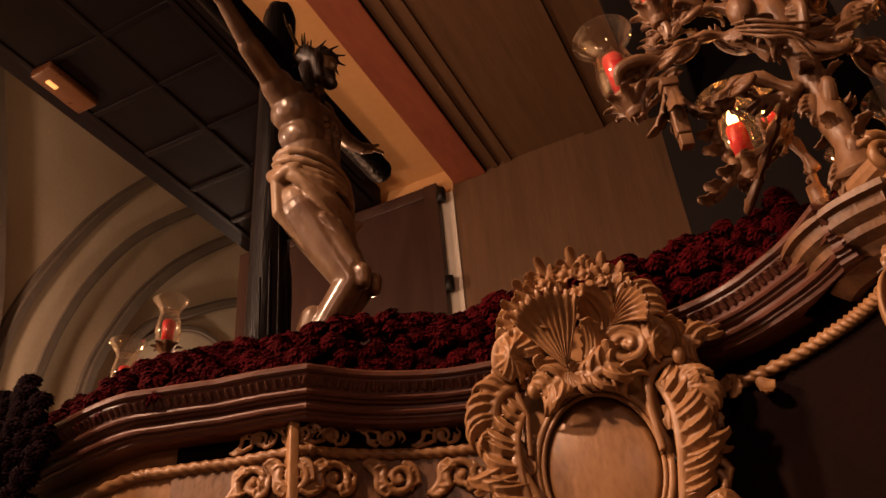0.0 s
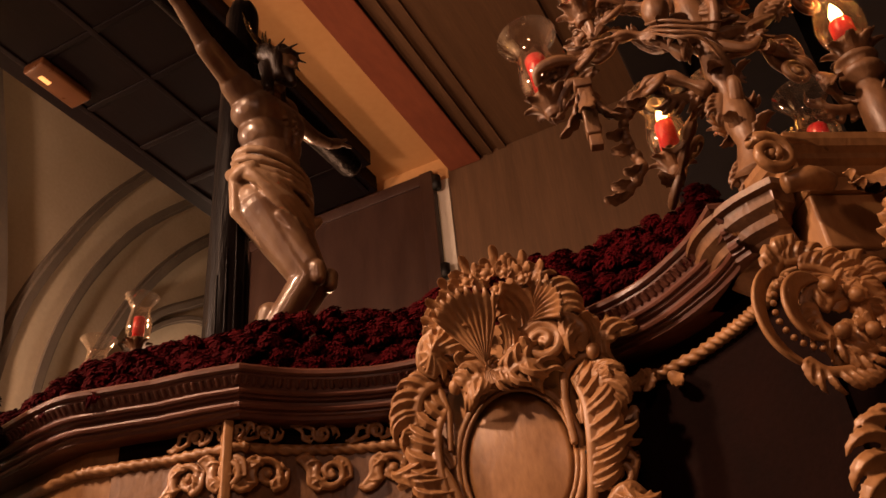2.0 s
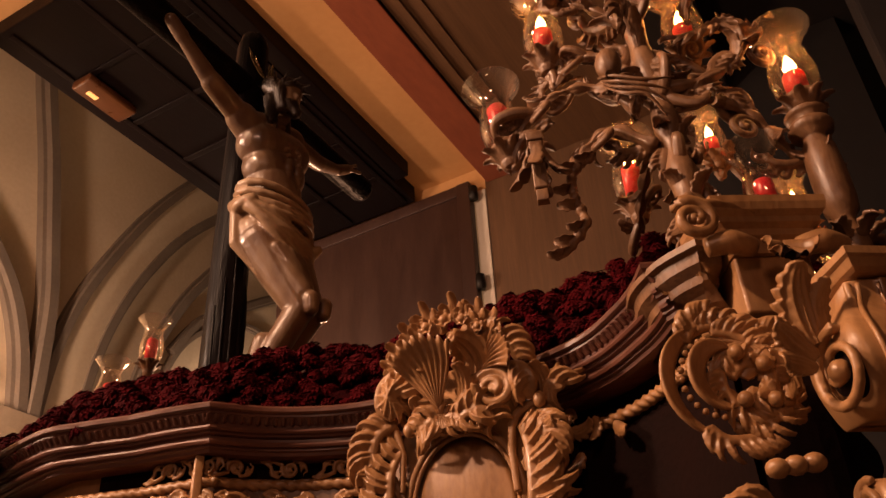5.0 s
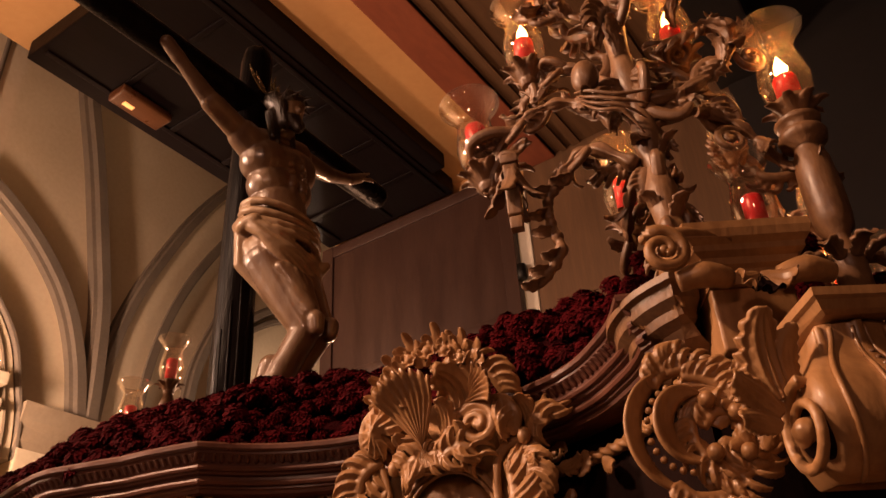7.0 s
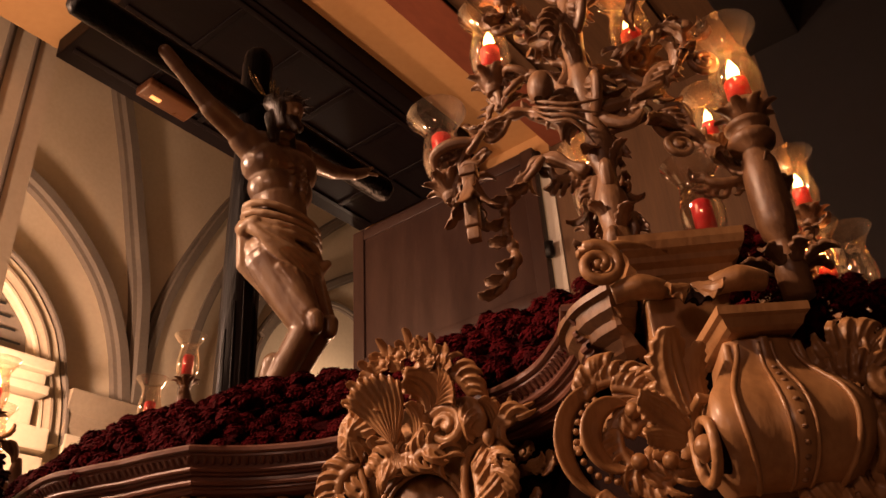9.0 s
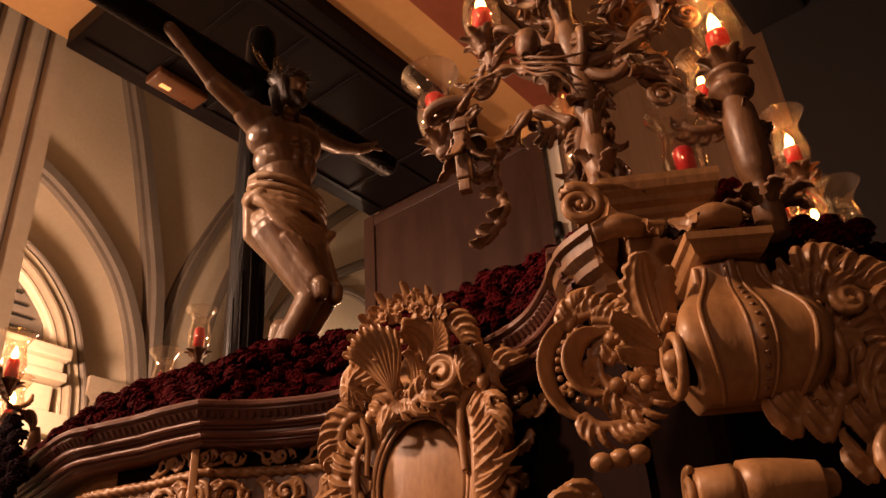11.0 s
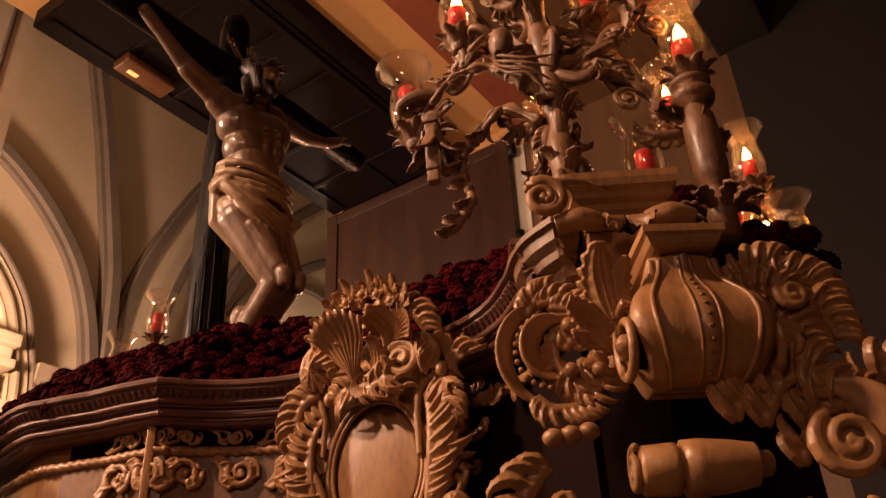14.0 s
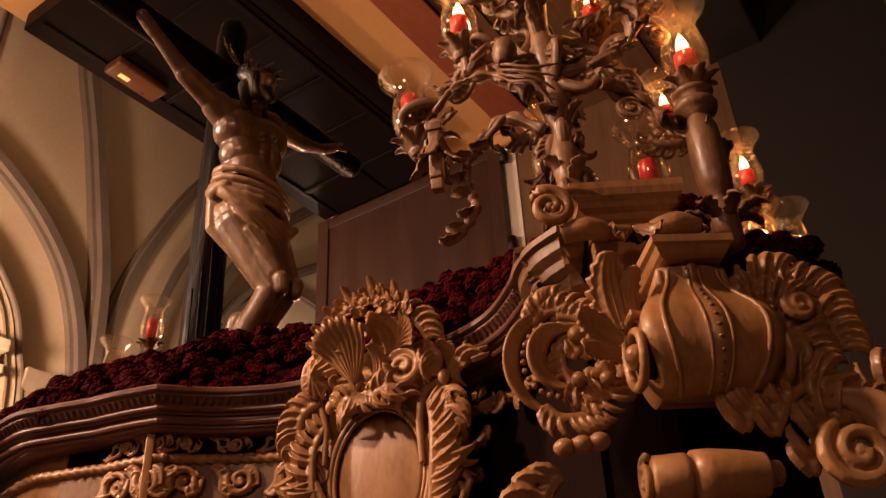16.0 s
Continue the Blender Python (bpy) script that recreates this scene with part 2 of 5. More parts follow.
def leaf(bm, base, along, up, length, width, curl=1.6, lobes=4, thick=0.16, first=0.0, n=18, bend=0.0):
    """A carved acanthus leaf: a veined blade with forward-pointing lobes that rolls over towards 'up' at its tip."""
    base, along, up = Vector(base), Vector(along).normalized(), Vector(up)
    up = (up - along * up.dot(along)).normalized()
    side = along.cross(up)
    p, rings = base.copy(), []
    us = (-1, -0.8, -0.55, -0.3, -0.1, 0, 0.1, 0.3, 0.55, 0.8, 1) if n > 6 else (-1, -0.5, 0, 0.5, 1)
    hs = (0, 0.09, -0.05, 0.10, -0.06, 0.12, -0.06, 0.10, -0.05, 0.09, 0) if n > 6 else (0, 0.05, 0.1, 0.05, 0)
    for i in range(n + 1):
        s = i / n
        th = first + curl * s * s
        ph = bend * s
        d = (along * math.cos(ph) + side * math.sin(ph))
        sd = (side * math.cos(ph) - along * math.sin(ph))
        head, nor = d * math.cos(th) + up * math.sin(th), up * math.cos(th) - d * math.sin(th)
        w = width * 0.5 * (math.sin(math.pi * min(1, 0.10 + 0.87 * s)) ** 0.6)
        saw = (lobes * s) % 1.0
        lob = 0.52 + 0.48 * (saw ** 0.5 if saw < 0.8 else (1 - saw) / 0.2) if 0.04 < s < 0.97 else 0.7
        front, back = [], []
        for u, hh in zip(us, hs):
            edge = lob if abs(u) == 1 else (0.45 + 0.55 * lob if abs(u) > 0.7 else (0.8 + 0.2 * lob if abs(u) > 0.5 else 1))
            h = -0.34 * abs(u) ** 2 + hh
            front.append(p + sd * (u * w * edge) + nor * (h * w))
            back.append(p + sd * (u * w * edge * 0.92) + nor * (h * w - thick * w * 1.2))
        rings.append(front + back[::-1])
        p = p + head * (length / n)
    loft(bm, rings)


def plume(bm, ctrl, normal, fingers=7, reach=0.05, thick=0.012, side=1, lift=0.5, both=False):
    """A C- or S-shaped acanthus plume: a tapered spine with curling fingers down one side, or both."""
    normal = Vector(normal).normalized()
    pts = catmull(ctrl, 6)
    k = len(pts)
    tube(bm, pts, [thick * (0.55 + 0.75 * math.sin(math.pi * (0.25 + 0.72 * i / (k - 1)))) for i in range(k)], 8, flat=1.25)
    for f in range(fingers):
        s = 0.04 + 0.93 * f / max(1, fingers - 1)
        i = min(int(s * (k - 1)), k - 2)
        t = (pts[i + 1] - pts[i]).normalized()
        for sg in ((side, -side) if both else (side,)):
            sd = normal.cross(t).normalized() * sg
            r = reach * (0.6 + 0.6 * math.sin(math.pi * (0.15 + 0.7 * s)))
            a = pts[i] - normal * thick * 0.3
            q = catmull([a, a + sd * r * 0.45 + normal * r * lift * 0.55 + t * r * 0.1, a + sd * r * 0.9 + normal * r * lift * 0.6 + t * r * 0.4, a + sd * r * 1.08 + normal * r * lift * 0.15 + t * r * 0.8, a + sd * r * 1.0 - normal * r * lift * 0.25 + t * r * 1.1], 2)
            m, rings = len(q), []
            for w in range(m):
                v = w / (m - 1)
                d = (q[min(w + 1, m - 1)] - q[max(w - 1, 0)]).normalized()
                cs = d.cross(normal).normalized()
                cn = cs.cross(d)
                wd = r * 0.25 * (0.75 + 0.5 * math.sin(math.pi * (0.1 + 0.75 * v))) * (1 - 0.9 * v ** 3)
                rings.append([q[w] + cs * wd, q[w] + cs * wd * 0.55 + cn * wd * 0.25, q[w] + cn * wd * 0.9, q[w] - cs * wd * 0.55 + cn * wd * 0.25, q[w] - cs * wd, q[w] - cn * wd * 0.55])
            loft(bm, rings)


def melt(bm, voxel, smooth=1):
    """Runs overlapping solids together into one skin, as in a carving from one block."""
    bmesh.ops.recalc_face_normals(bm, faces=bm.faces[:])
    me = bpy.data.meshes.new("block")
    bm.to_mesh(me)
    bm.free()
    ob = bpy.data.objects.new("block", me)
    scene.collection.objects.link(ob)
    mod = ob.modifiers.new("melt", "REMESH")
    mod.mode, mod.voxel_size = "VOXEL", voxel
    done = bpy.data.meshes.new_from_object(ob.evaluated_get(bpy.context.evaluated_depsgraph_get()))
    bpy.data.objects.remove(ob)
    out = bmesh.new()
    out.from_mesh(done)
    bpy.data.meshes.remove(done)
    bpy.data.meshes.remove(me)
    for _ in range(smooth):
        bmesh.ops.smooth_vert(out, verts=out.verts[:], factor=0.35, use_axis_x=True, use_axis_y=True, use_axis_z=True)
    return out


def carved(name, bm, mat, parent, label="", voxel=0.0026):
    return part(name, melt(bm, voxel), mat, parent, label)


def scroll(bm, centre, a1, a2, radius, turns, thick, start=0.0, tail=(), n=16, dome=True):
    """A volute: a strip that winds inwards to a button, with an optional tail before it."""
    centre, a1, a2 = Vector(centre), Vector(a1).normalized(), Vector(a2).normalized()
    pts, k = [Vector(p) for p in tail], int(n * abs(turns))
    for i in range(k + 1):
        s = i / k
        a = start + 2 * math.pi * turns * s
        r = radius * (1 - 0.80 * s)
        pts.append(centre + a1 * (r * math.cos(a)) + a2 * (r * math.sin(a)) + a1.cross(a2) * (0.35 * thick * s * 2))
    rad = [thick * (0.55 + 0.45 * min(1, (i + 1) / 4)) * (1 - 0.45 * i / len(pts)) for i in range(len(pts))]
    tube(bm, pts, rad, 7)
    if dome:
        ball(bm, centre + a1.cross(a2) * (0.3 * thick), radius * 0.26, 8, 5)


def ball(bm, c, r, u=10, v=6, squash=(1, 1, 1)):
    q = bmesh.ops.create_uvsphere(bm, u_segments=u, v_segments=v, radius=1.0)
    for w in q["verts"]:
        w.co = Vector(c) + Vector((w.co.x * r * squash[0], w.co.y * r * squash[1], w.co.z * r * squash[2]))


def sweep(bm, path, prof, closed=False):
    """A moulding: profile points (outwards, z) carried along a plan path; outwards is to the right of the way."""
    path = [Vector((p[0], p[1], 0)) for p in path]
    k, rings = len(path), []
    for i, p in enumerate(path):
        a = path[(i - 1) % k] if closed or i else p
        b = path[(i + 1) % k] if closed or i < k - 1 else p
        t0, t1 = (p - a), (b - p)
        t = ((t0.normalized() if t0.length else t1.normalized()) + (t1.normalized() if t1.length else t0.normalized())).normalized()
        nrm = Vector((t.y, -t.x, 0))
        rings.append([p + nrm * u + Vector((0, 0, z)) for u, z in prof])
    loft(bm, rings, not closed, closed)


def offset(path, d):
    path = [Vector((p[0], p[1], 0)) for p in path]
    out, k = [], len(path)
    for i, p in enumerate(path):
        t = (path[min(i + 1, k - 1)] - path[max(i - 1, 0)]).normalized()
        out.append(p + Vector((t.y, -t.x, 0)) * d)
    return out

# ---- the church round the float ----
bm = bmesh.new()
box(bm, (-14, -9, -0.2), (6, 16, 0))
structure("floor", bm, FLOORSTONE, "worn stone church floor", "floor")

bm = bmesh.new()
box(bm, (-12.2, -9, 0), (-11.75, 22, 20))
structure("wall_west", bm, CREAM, "cream plastered vault wall behind the ribs")

RIBS = {
    "vault_rib_main": ([(6.9, 15.2), (7.25, 13.8), (7.65, 12.4), (8.05, 10.7), (8.3, 9.5), (8.4, 8.2), (8.42, 7.35)], 0.36, 0.30),
    "vault_rib_outer": ([(12.8, 16.1), (11.3, 14.2), (10.2, 12.6), (9.4, 11.05), (8.87, 9.75), (8.6, 8.6), (8.5, 7.35)], 0.3, 0.22),
    "vault_rib_inner": ([(13.9, 15.4), (12.5, 14.1), (11.15, 12.6), (10.25, 11.15), (9.7, 9.85), (9.4, 8.6), (9.3, 7.35)], 0.3, 0.2),
    "vault_rib_side": ([(4.4, 11.5), (5.65, 11.03), (6.3, 10.68), (7.0, 10.1), (7.6, 9.35), (8.0, 8.4), (8.22, 7.35)], 0.34, 0.24),
    "vault_rib_second": ([(15.6, 15.5), (14.1, 14.2), (12.65, 12.75), (11.6, 11.35), (10.95, 10.1), (10.55, 9.0), (10.4, 7.7)], 0.28, 0.18),
    "vault_rib_far": ([(16.5, 13.4), (15.3, 12.95), (14.25, 12.4), (12.95, 11.5), (11.95, 10.75), (11.2, 9.7)], 0.24, 0.16),
    "lunette_moulding": ([(16.0, 10.2), (14.6, 11.0), (13.6, 11.25), (12.7, 11.0), (11.7, 10.25), (11.15, 9.3), (10.95, 8.2)], 0.16, 0.14),
}
for name, (ctrl, wide, deep) in RIBS.items():
    bm = bmesh.new()
    k = 1 - deep * 0.06
    pts = catmull([V(-11.75, 0.45 + (y - 0.45) * k, 1.77 + (z - 1.77) * k) for y, z in ctrl], 7)
    rings = []
    for i, p in enumerate(pts):
        t = (pts[min(i + 1, len(pts) - 1)] - pts[max(i - 1, 0)]).normalized()
        s = V(0, t.z, -t.y)
        w = wide / 2
        rings.append([p + s * w, p + s * w + V(deep * 0.55, 0, 0), p + s * w * 0.6 + V(deep * 0.6, 0, 0), p + s * w * 0.5 + V(deep, 0, 0),
                      p - s * w * 0.5 + V(deep, 0, 0), p - s * w * 0.6 + V(deep * 0.6, 0, 0), p - s * w + V(deep * 0.55, 0, 0), p - s * w])
    loft(bm, rings)
    structure(name, bm, STONE, "grey stone vault rib with stepped mouldings", "rib")

# pale arch band between the two great ribs
bm = bmesh.new()
a = catmull([V(-11.7, y, z) for y, z in RIBS["vault_rib_outer"][0]], 6)
b = catmull([V(-11.7, y, z) for y, z in RIBS["vault_rib_inner"][0]], 6)
k = min(len(a), len(b))
a, b = [a[round(i * (len(a) - 1) / (k - 1))] for i in range(k)], [b[round(i * (len(b) - 1) / (k - 1))] for i in range(k)]
loft(bm, [[a[i], b[i], b[i] + V(0.1, 0, 0), a[i] + V(0.1, 0, 0)] for i in range(k)])
structure("arch_band", bm, CREAM, "pale plaster arch band between two ribs", "arch")

# moulded archivolt low in the aisle: three stepped pale rolls round a dark opening
LOWARCH = [(4.2, 9.55), (5.2, 9.3), (5.8, 9.02), (6.25, 8.62), (6.62, 8.08), (6.83, 7.4), (6.95, 6.9), (7.0, 6.3)]
for name, shift, wide, deep, mat in (("archivolt_outer", 0.08, 0.09, 0.34, STONE), ("archivolt_face", -0.06, 0.2, 0.3, CREAM), ("archivolt_roll", -0.2, 0.09, 0.36, IMPOST), ("archivolt_inner", -0.3, 0.1, 0.22, CREAM)):
    bm = bmesh.new()
    pts = catmull([V(-11.75, y, z) for y, z in LOWARCH], 6)
    rings = []
    for i, p in enumerate(pts):
        t = (pts[min(i + 1, len(pts) - 1)] - pts[max(i - 1, 0)]).normalized()
        side = V(0, -t.z, t.y)
        q = p + side * shift
        w = wide / 2
        rings.append([q + side * w, q + side * w + V(deep * 0.8, 0, 0), q + side * w * 0.5 + V(deep, 0, 0), q - side * w * 0.5 + V(deep, 0, 0), q - side * w + V(deep * 0.8, 0, 0), q - side * w])
    loft(bm, rings)
    structure(name, bm, mat, "moulded archivolt round a low arch", "arch")
# shadowed lunette under the archivolt, with a grille
bm = bmesh.new()
loft(bm, [[V(x, y, z) for x, y, z in ((-11.74, 3.0, 7.5), (-11.74, 6.35, 7.5), (-11.74, 6.25, 8.1), (-11.74, 5.6, 8.75), (-11.74, 4.4, 9.2), (-11.74, 3.0, 9.2))], [V(x, y, z) for x, y, z in ((-11.7, 3.0, 7.5), (-11.7, 6.35, 7.5), (-11.7, 6.25, 8.1), (-11.7, 5.6, 8.75), (-11.7, 4.4, 9.2), (-11.7, 3.0, 9.2))]])
structure("lunette", bm, STONE, "grey stone lunette under the low arch", "wall")
for k in range(7):
    bm = bmesh.new()
    z = 7.62 + 0.2 * k
    tube(bm, [V(-11.66, 3.2, z), V(-11.66, 6.3 - 0.12 * k, z)], 0.02, 6)
    structure("grille_bar_%d" % (k + 1), bm, IRON, "dark iron bar across the lunette", "grille")
# stepped cornices of the altar under the low arch
for k, (z0, z1, d, y1) in enumerate(((7.3, 7.5, 0.55, 6.6), (7.12, 7.3, 0.42, 6.55), (6.95, 7.1, 0.5, 6.6), (6.5, 6.92, 0.3, 6.5), (6.1, 6.46, 0.45, 6.75), (5.7, 6.06, 0.3, 6.8), (5.3, 5.66, 0.42, 6.85))):
    bm = bmesh.new()
    box(bm, (-11.74, 3.0, z0), (-11.74 + d, y1, z1), 0.03)
    structure("altar_cornice_%d" % (k + 1), bm, CREAM, "stepped cream altar cornice under the low arch", "cornice")
# impost shelf where the ribs spring, with the pier below
bm = bmesh.new()
sweep(bm, [(-11.74, 10.6), (-11.74, 7.02)], [(0, 6.5), (-0.28, 6.5), (-0.32, 6.62), (-0.3, 6.85), (-0.36, 6.95), (-0.4, 7.1), (-0.42, 7.22), (0, 7.22)])
structure("impost_shelf", bm, IMPOST, "cream stone impost moulding under the vault ribs", "moulding")
bm = bmesh.new()
box(bm, (-11.74, 7.05, 0), (-11.4, 10.3, 6.5), 0.03)
structure("pier_west", bm, CREAM, "cream plastered pier under the ribs", "pier")

# a tall moulded pilaster nearer to the aisle
bm = bmesh.new()
sweep(bm, [(-9.4, 2.2), (-8.2, 2.2), (-8.2, 4.28), (-9.4, 4.28)], [(0, 0), (0, 16), (-0.25, 16), (-0.25, 0)])
structure("pilaster", bm, CREAM, "tall cream pilaster with vertical mouldings", "pilaster")
for y, r in ((3.97, 0.035), (3.62, 0.05), (3.3, 0.04), (2.9, 0.05)):
    bm = bmesh.new()
    tube(bm, [V(-8.2, y, 0), V(-8.2, y, 16)], r, 8)
    structure("pilaster_moulding", bm, STONE, "slender grey vertical moulding on the pilaster", "moulding", True)

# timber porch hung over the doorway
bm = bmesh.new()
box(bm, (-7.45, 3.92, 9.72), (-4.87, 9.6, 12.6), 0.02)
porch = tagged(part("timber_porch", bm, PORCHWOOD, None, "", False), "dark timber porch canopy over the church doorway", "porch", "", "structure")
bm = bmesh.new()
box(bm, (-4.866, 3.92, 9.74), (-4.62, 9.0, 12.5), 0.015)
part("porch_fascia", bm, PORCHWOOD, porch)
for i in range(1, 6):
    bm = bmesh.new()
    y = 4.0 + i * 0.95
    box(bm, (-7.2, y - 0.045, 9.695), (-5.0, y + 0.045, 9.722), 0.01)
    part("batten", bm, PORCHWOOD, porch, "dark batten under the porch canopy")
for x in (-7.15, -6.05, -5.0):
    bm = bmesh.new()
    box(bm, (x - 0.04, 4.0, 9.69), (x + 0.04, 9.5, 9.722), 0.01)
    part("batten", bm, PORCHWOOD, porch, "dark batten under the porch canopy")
# flat lamp fixed to the porch edge
lampbox = thing("emergency_lamp", (-7.0, 5.3, 9.6), "orange-lit emergency lamp box under the porch edge", "lamp")
bm = bmesh.new()
box(bm, (-7.15, 4.9, 9.56), (-6.82, 5.68, 9.69), 0.03)
part("housing", bm, SIGN, lampbox)
bm = bmesh.new()
box(bm, (-7.05, 5.05, 9.548), (-6.98, 5.2, 9.562), 0.002)
part("lit_tube", bm, LAMPFACE, lampbox, "small glowing tube")

# door leaf, jamb and soffit of the doorway
leaf_door = thing("door_1", (-5.7, 9.68, 0), "tall dark wooden church door leaf standing open", "door", "", "structure")
bm = bmesh.new()
box(bm, (-7.6, 9.62, 0.02), (-3.9, 9.74, 9.715), 0.015)
part("door_panel", bm, DOORWOOD, leaf_door)
for x0, x1 in ((-7.6, -7.36), (-4.12, -3.9)):
    bm = bmesh.new()
    box(bm, (x0, 9.585, 0.02), (x1, 9.622, 9.71), 0.01)
    part("door_stile", bm, DOORWOOD, leaf_door)
for z in (0.3, 2.2, 4.6, 7.2, 9.6):
    bm = bmesh.new()
    box(bm, (-7.36, 9.59, z - 0.1), (-4.12, 9.622, z + 0.1), 0.008)
    part("door_rail", bm, DOORWOOD, leaf_door)
for z in (9.45, 7.87, 4.9):
    bm = bmesh.new()
    tube(bm, [V(-3.84, 9.6, z - 0.11), V(-3.84, 9.6, z + 0.11)], 0.07, 10)
    part("hinge", bm, IRON, leaf_door, "black iron hinge knuckle")
bm = bmesh.new()
box(bm, (-3.88, 9.72, 0), (-3.69, 10.0, 9.56), 0.01)
structure("door_frame_1", bm, WHITEPAINT, "white painted door jamb strip", "door frame")
bm = bmesh.new()
box(bm, (-3.68, 9.74, 0), (-0.5, 10.2, 9.9))
structure("wall_north", bm, PINE, "brown boarded wall beside the doorway")
bm = bmesh.new()
box(bm, (-14, 18.6, 0), (-3.7, 19, 20))
structure("wall_north_far", bm, CREAM, "cream wall behind the open door")
bm = bmesh.new()
box(bm, (-7.6, 2.0, 10.0), (-3.66, 10.2, 10.2))
box(bm, (-7.4, 9.745, 9.58), (-3.69, 9.9, 10.0))
structure("soffit", bm, OCHRE, "ochre plastered soffit over the doorway", "ceiling")
bm = bmesh.new()
box(bm, (-3.65, 2.0, 9.66), (-3.12, 9.735, 10.2), 0.02)
structure("lintel_beam", bm, REDBEAM, "long oxide-red beam over the doorway", "beam")
bm = bmesh.new()
prof = [(0, 9.68), (0, 9.74), (0.12, 9.74), (0.12, 9.7), (0.2, 9.7), (0.2, 9.77), (0.3, 9.77), (0.3, 9.72), (0.42, 9.72), (0.42, 10.2), (0, 10.2)]
sweep(bm, [(-3.115, 2.0), (-3.115, 9.735)], prof)
structure("beam_moulding", bm, PINE, "stepped pine moulding beside the red beam", "moulding")
for i, (x0, x1) in enumerate(((-2.69, -1.55), (-1.54, -1.24), (-1.23, -0.62))):
    bm = bmesh.new()
    box(bm, (x0, 2.0, 9.76 if i != 1 else 9.7), (x1, 9.735, 9.86), 0.008)
    structure("ceiling_board_%d" % (i + 1), bm, PINE, "brown pine ceiling board", "ceiling")
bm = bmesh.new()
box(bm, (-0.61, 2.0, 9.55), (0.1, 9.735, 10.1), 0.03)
structure("dark_beam", bm, SHADEWALL, "broad ceiling beam coloured near-black as unlit", "beam")
# side beyond the float's front: its lack of light is put into the wall colour
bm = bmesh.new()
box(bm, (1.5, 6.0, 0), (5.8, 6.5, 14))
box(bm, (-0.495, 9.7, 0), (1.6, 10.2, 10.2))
structure("wall_east", bm, SHADEWALL, "wall beyond the float coloured near-black as unlit")
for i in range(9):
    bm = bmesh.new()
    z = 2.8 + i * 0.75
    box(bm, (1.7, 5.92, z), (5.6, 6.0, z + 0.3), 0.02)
    structure("dark_course_%d" % (i + 1), bm, SHADEWALL, "projecting course coloured near-black like the unlit wall", "wall")
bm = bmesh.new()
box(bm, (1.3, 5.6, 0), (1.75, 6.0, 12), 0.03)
structure("dark_pilaster", bm, SHADEWALL, "pilaster beyond the float coloured near-black as unlit", "pilaster")
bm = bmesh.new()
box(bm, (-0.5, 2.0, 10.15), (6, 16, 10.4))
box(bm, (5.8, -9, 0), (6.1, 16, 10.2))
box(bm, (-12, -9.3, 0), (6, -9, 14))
structure("wall_outer", bm, SHADEWALL, "walls closing the church coloured near-black as unlit")
bm = bmesh.new()
box(bm, (-14, -9.3, 20), (6, 22, 20.3))
structure("ceiling", bm, CREAM, "cream vaulted ceiling high above", "ceiling")

# ---- the processional float ----
AXIS = 2.44
NEAR = [(-3.1, 2.2), (-2.8, 2.0), (-2.3, 1.86), (-1.8, 1.76), (-1.45, 1.69), (-1.3, 1.715), (-1.17, 1.755)]
MID = [(-1.17, 1.755), (-1.06, 1.775), (-0.94, 1.81)]
BAY = [(-0.94, 1.81), (-0.84, 1.93), (-0.7, 2.022), (-0.56, 2.06), (-0.35, 2.085), (-0.14, 2.066), (0.0, 2.02), (0.11, 1.935), (0.17, 1.87), (0.215, 1.8)]
near_path = catmull([V(x, y, 0) for x, y in NEAR], 6)[:-1] + catmull([V(x, y, 0) for x, y in MID], 5)[:-1] + catmull([V(x, y, 0) for x, y in BAY], 8)
front_path = catmull([V(0.3, 1.72, 0), V(0.55, 1.8, 0), V(0.6, 2.05, 0), V(0.56, 2.44, 0)], 6)
half = near_path + front_path
LOOP = half + [V(p.x, 2 * AXIS - p.y, 0) for p in half[-2::-1]]
paso = thing("processional_float", (-1.2, AXIS, 0), "carved cedar processional float with mahogany cornice and red flowers", "float")


def along(path, s):
    """Place, way and outward direction at the length s of a plan path."""
    for a, b in zip(path, path[1:]):
        d = (b - a).length
        if s <= d or b is path[-1]:
            t = (b - a).normalized()
            return a + t * s, t, V(t.y, -t.x, 0)
        s -= d


bm = bmesh.new()
CORN = [(-0.012, 2.664), (0.0, 2.662), (0.004, 2.656), (0.003, 2.647), (-0.003, 2.643), (-0.008, 2.642), (-0.008, 2.636), (-0.016, 2.63), (-0.026, 2.618), (-0.028, 2.61), (-0.022, 2.608), (-0.020, 2.602), (-0.023, 2.597),
        (-0.032, 2.596), (-0.034, 2.59), (-0.044, 2.587), (-0.044, 2.58), (-0.038, 2.578), (-0.036, 2.572), (-0.039, 2.566), (-0.050, 2.565), (-0.050, 2.559), (-0.058, 2.556), (-0.06, 2.548), (-0.075, 2.546), (-0.24, 2.546), (-0.24, 2.664)]
recess = near_path + catmull([V(0.27, 1.83, 0), V(0.38, 1.92, 0), V(0.46, 2.05, 0), V(0.47, 2.44, 0)], 6)
sweep(bm, recess + [V(p.x, 2 * AXIS - p.y, 0) for p in recess[-2::-1]], CORN, True)
part("cornice", bm, MAHOGANY, paso, "polished mahogany cornice with stepped mouldings", smooth=False)
# carcass in the shade colour, so that gaps in the carving read dark
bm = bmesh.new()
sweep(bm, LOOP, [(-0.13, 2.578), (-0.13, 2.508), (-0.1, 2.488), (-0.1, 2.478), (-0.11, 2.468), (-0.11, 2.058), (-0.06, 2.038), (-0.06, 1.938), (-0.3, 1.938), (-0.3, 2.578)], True)
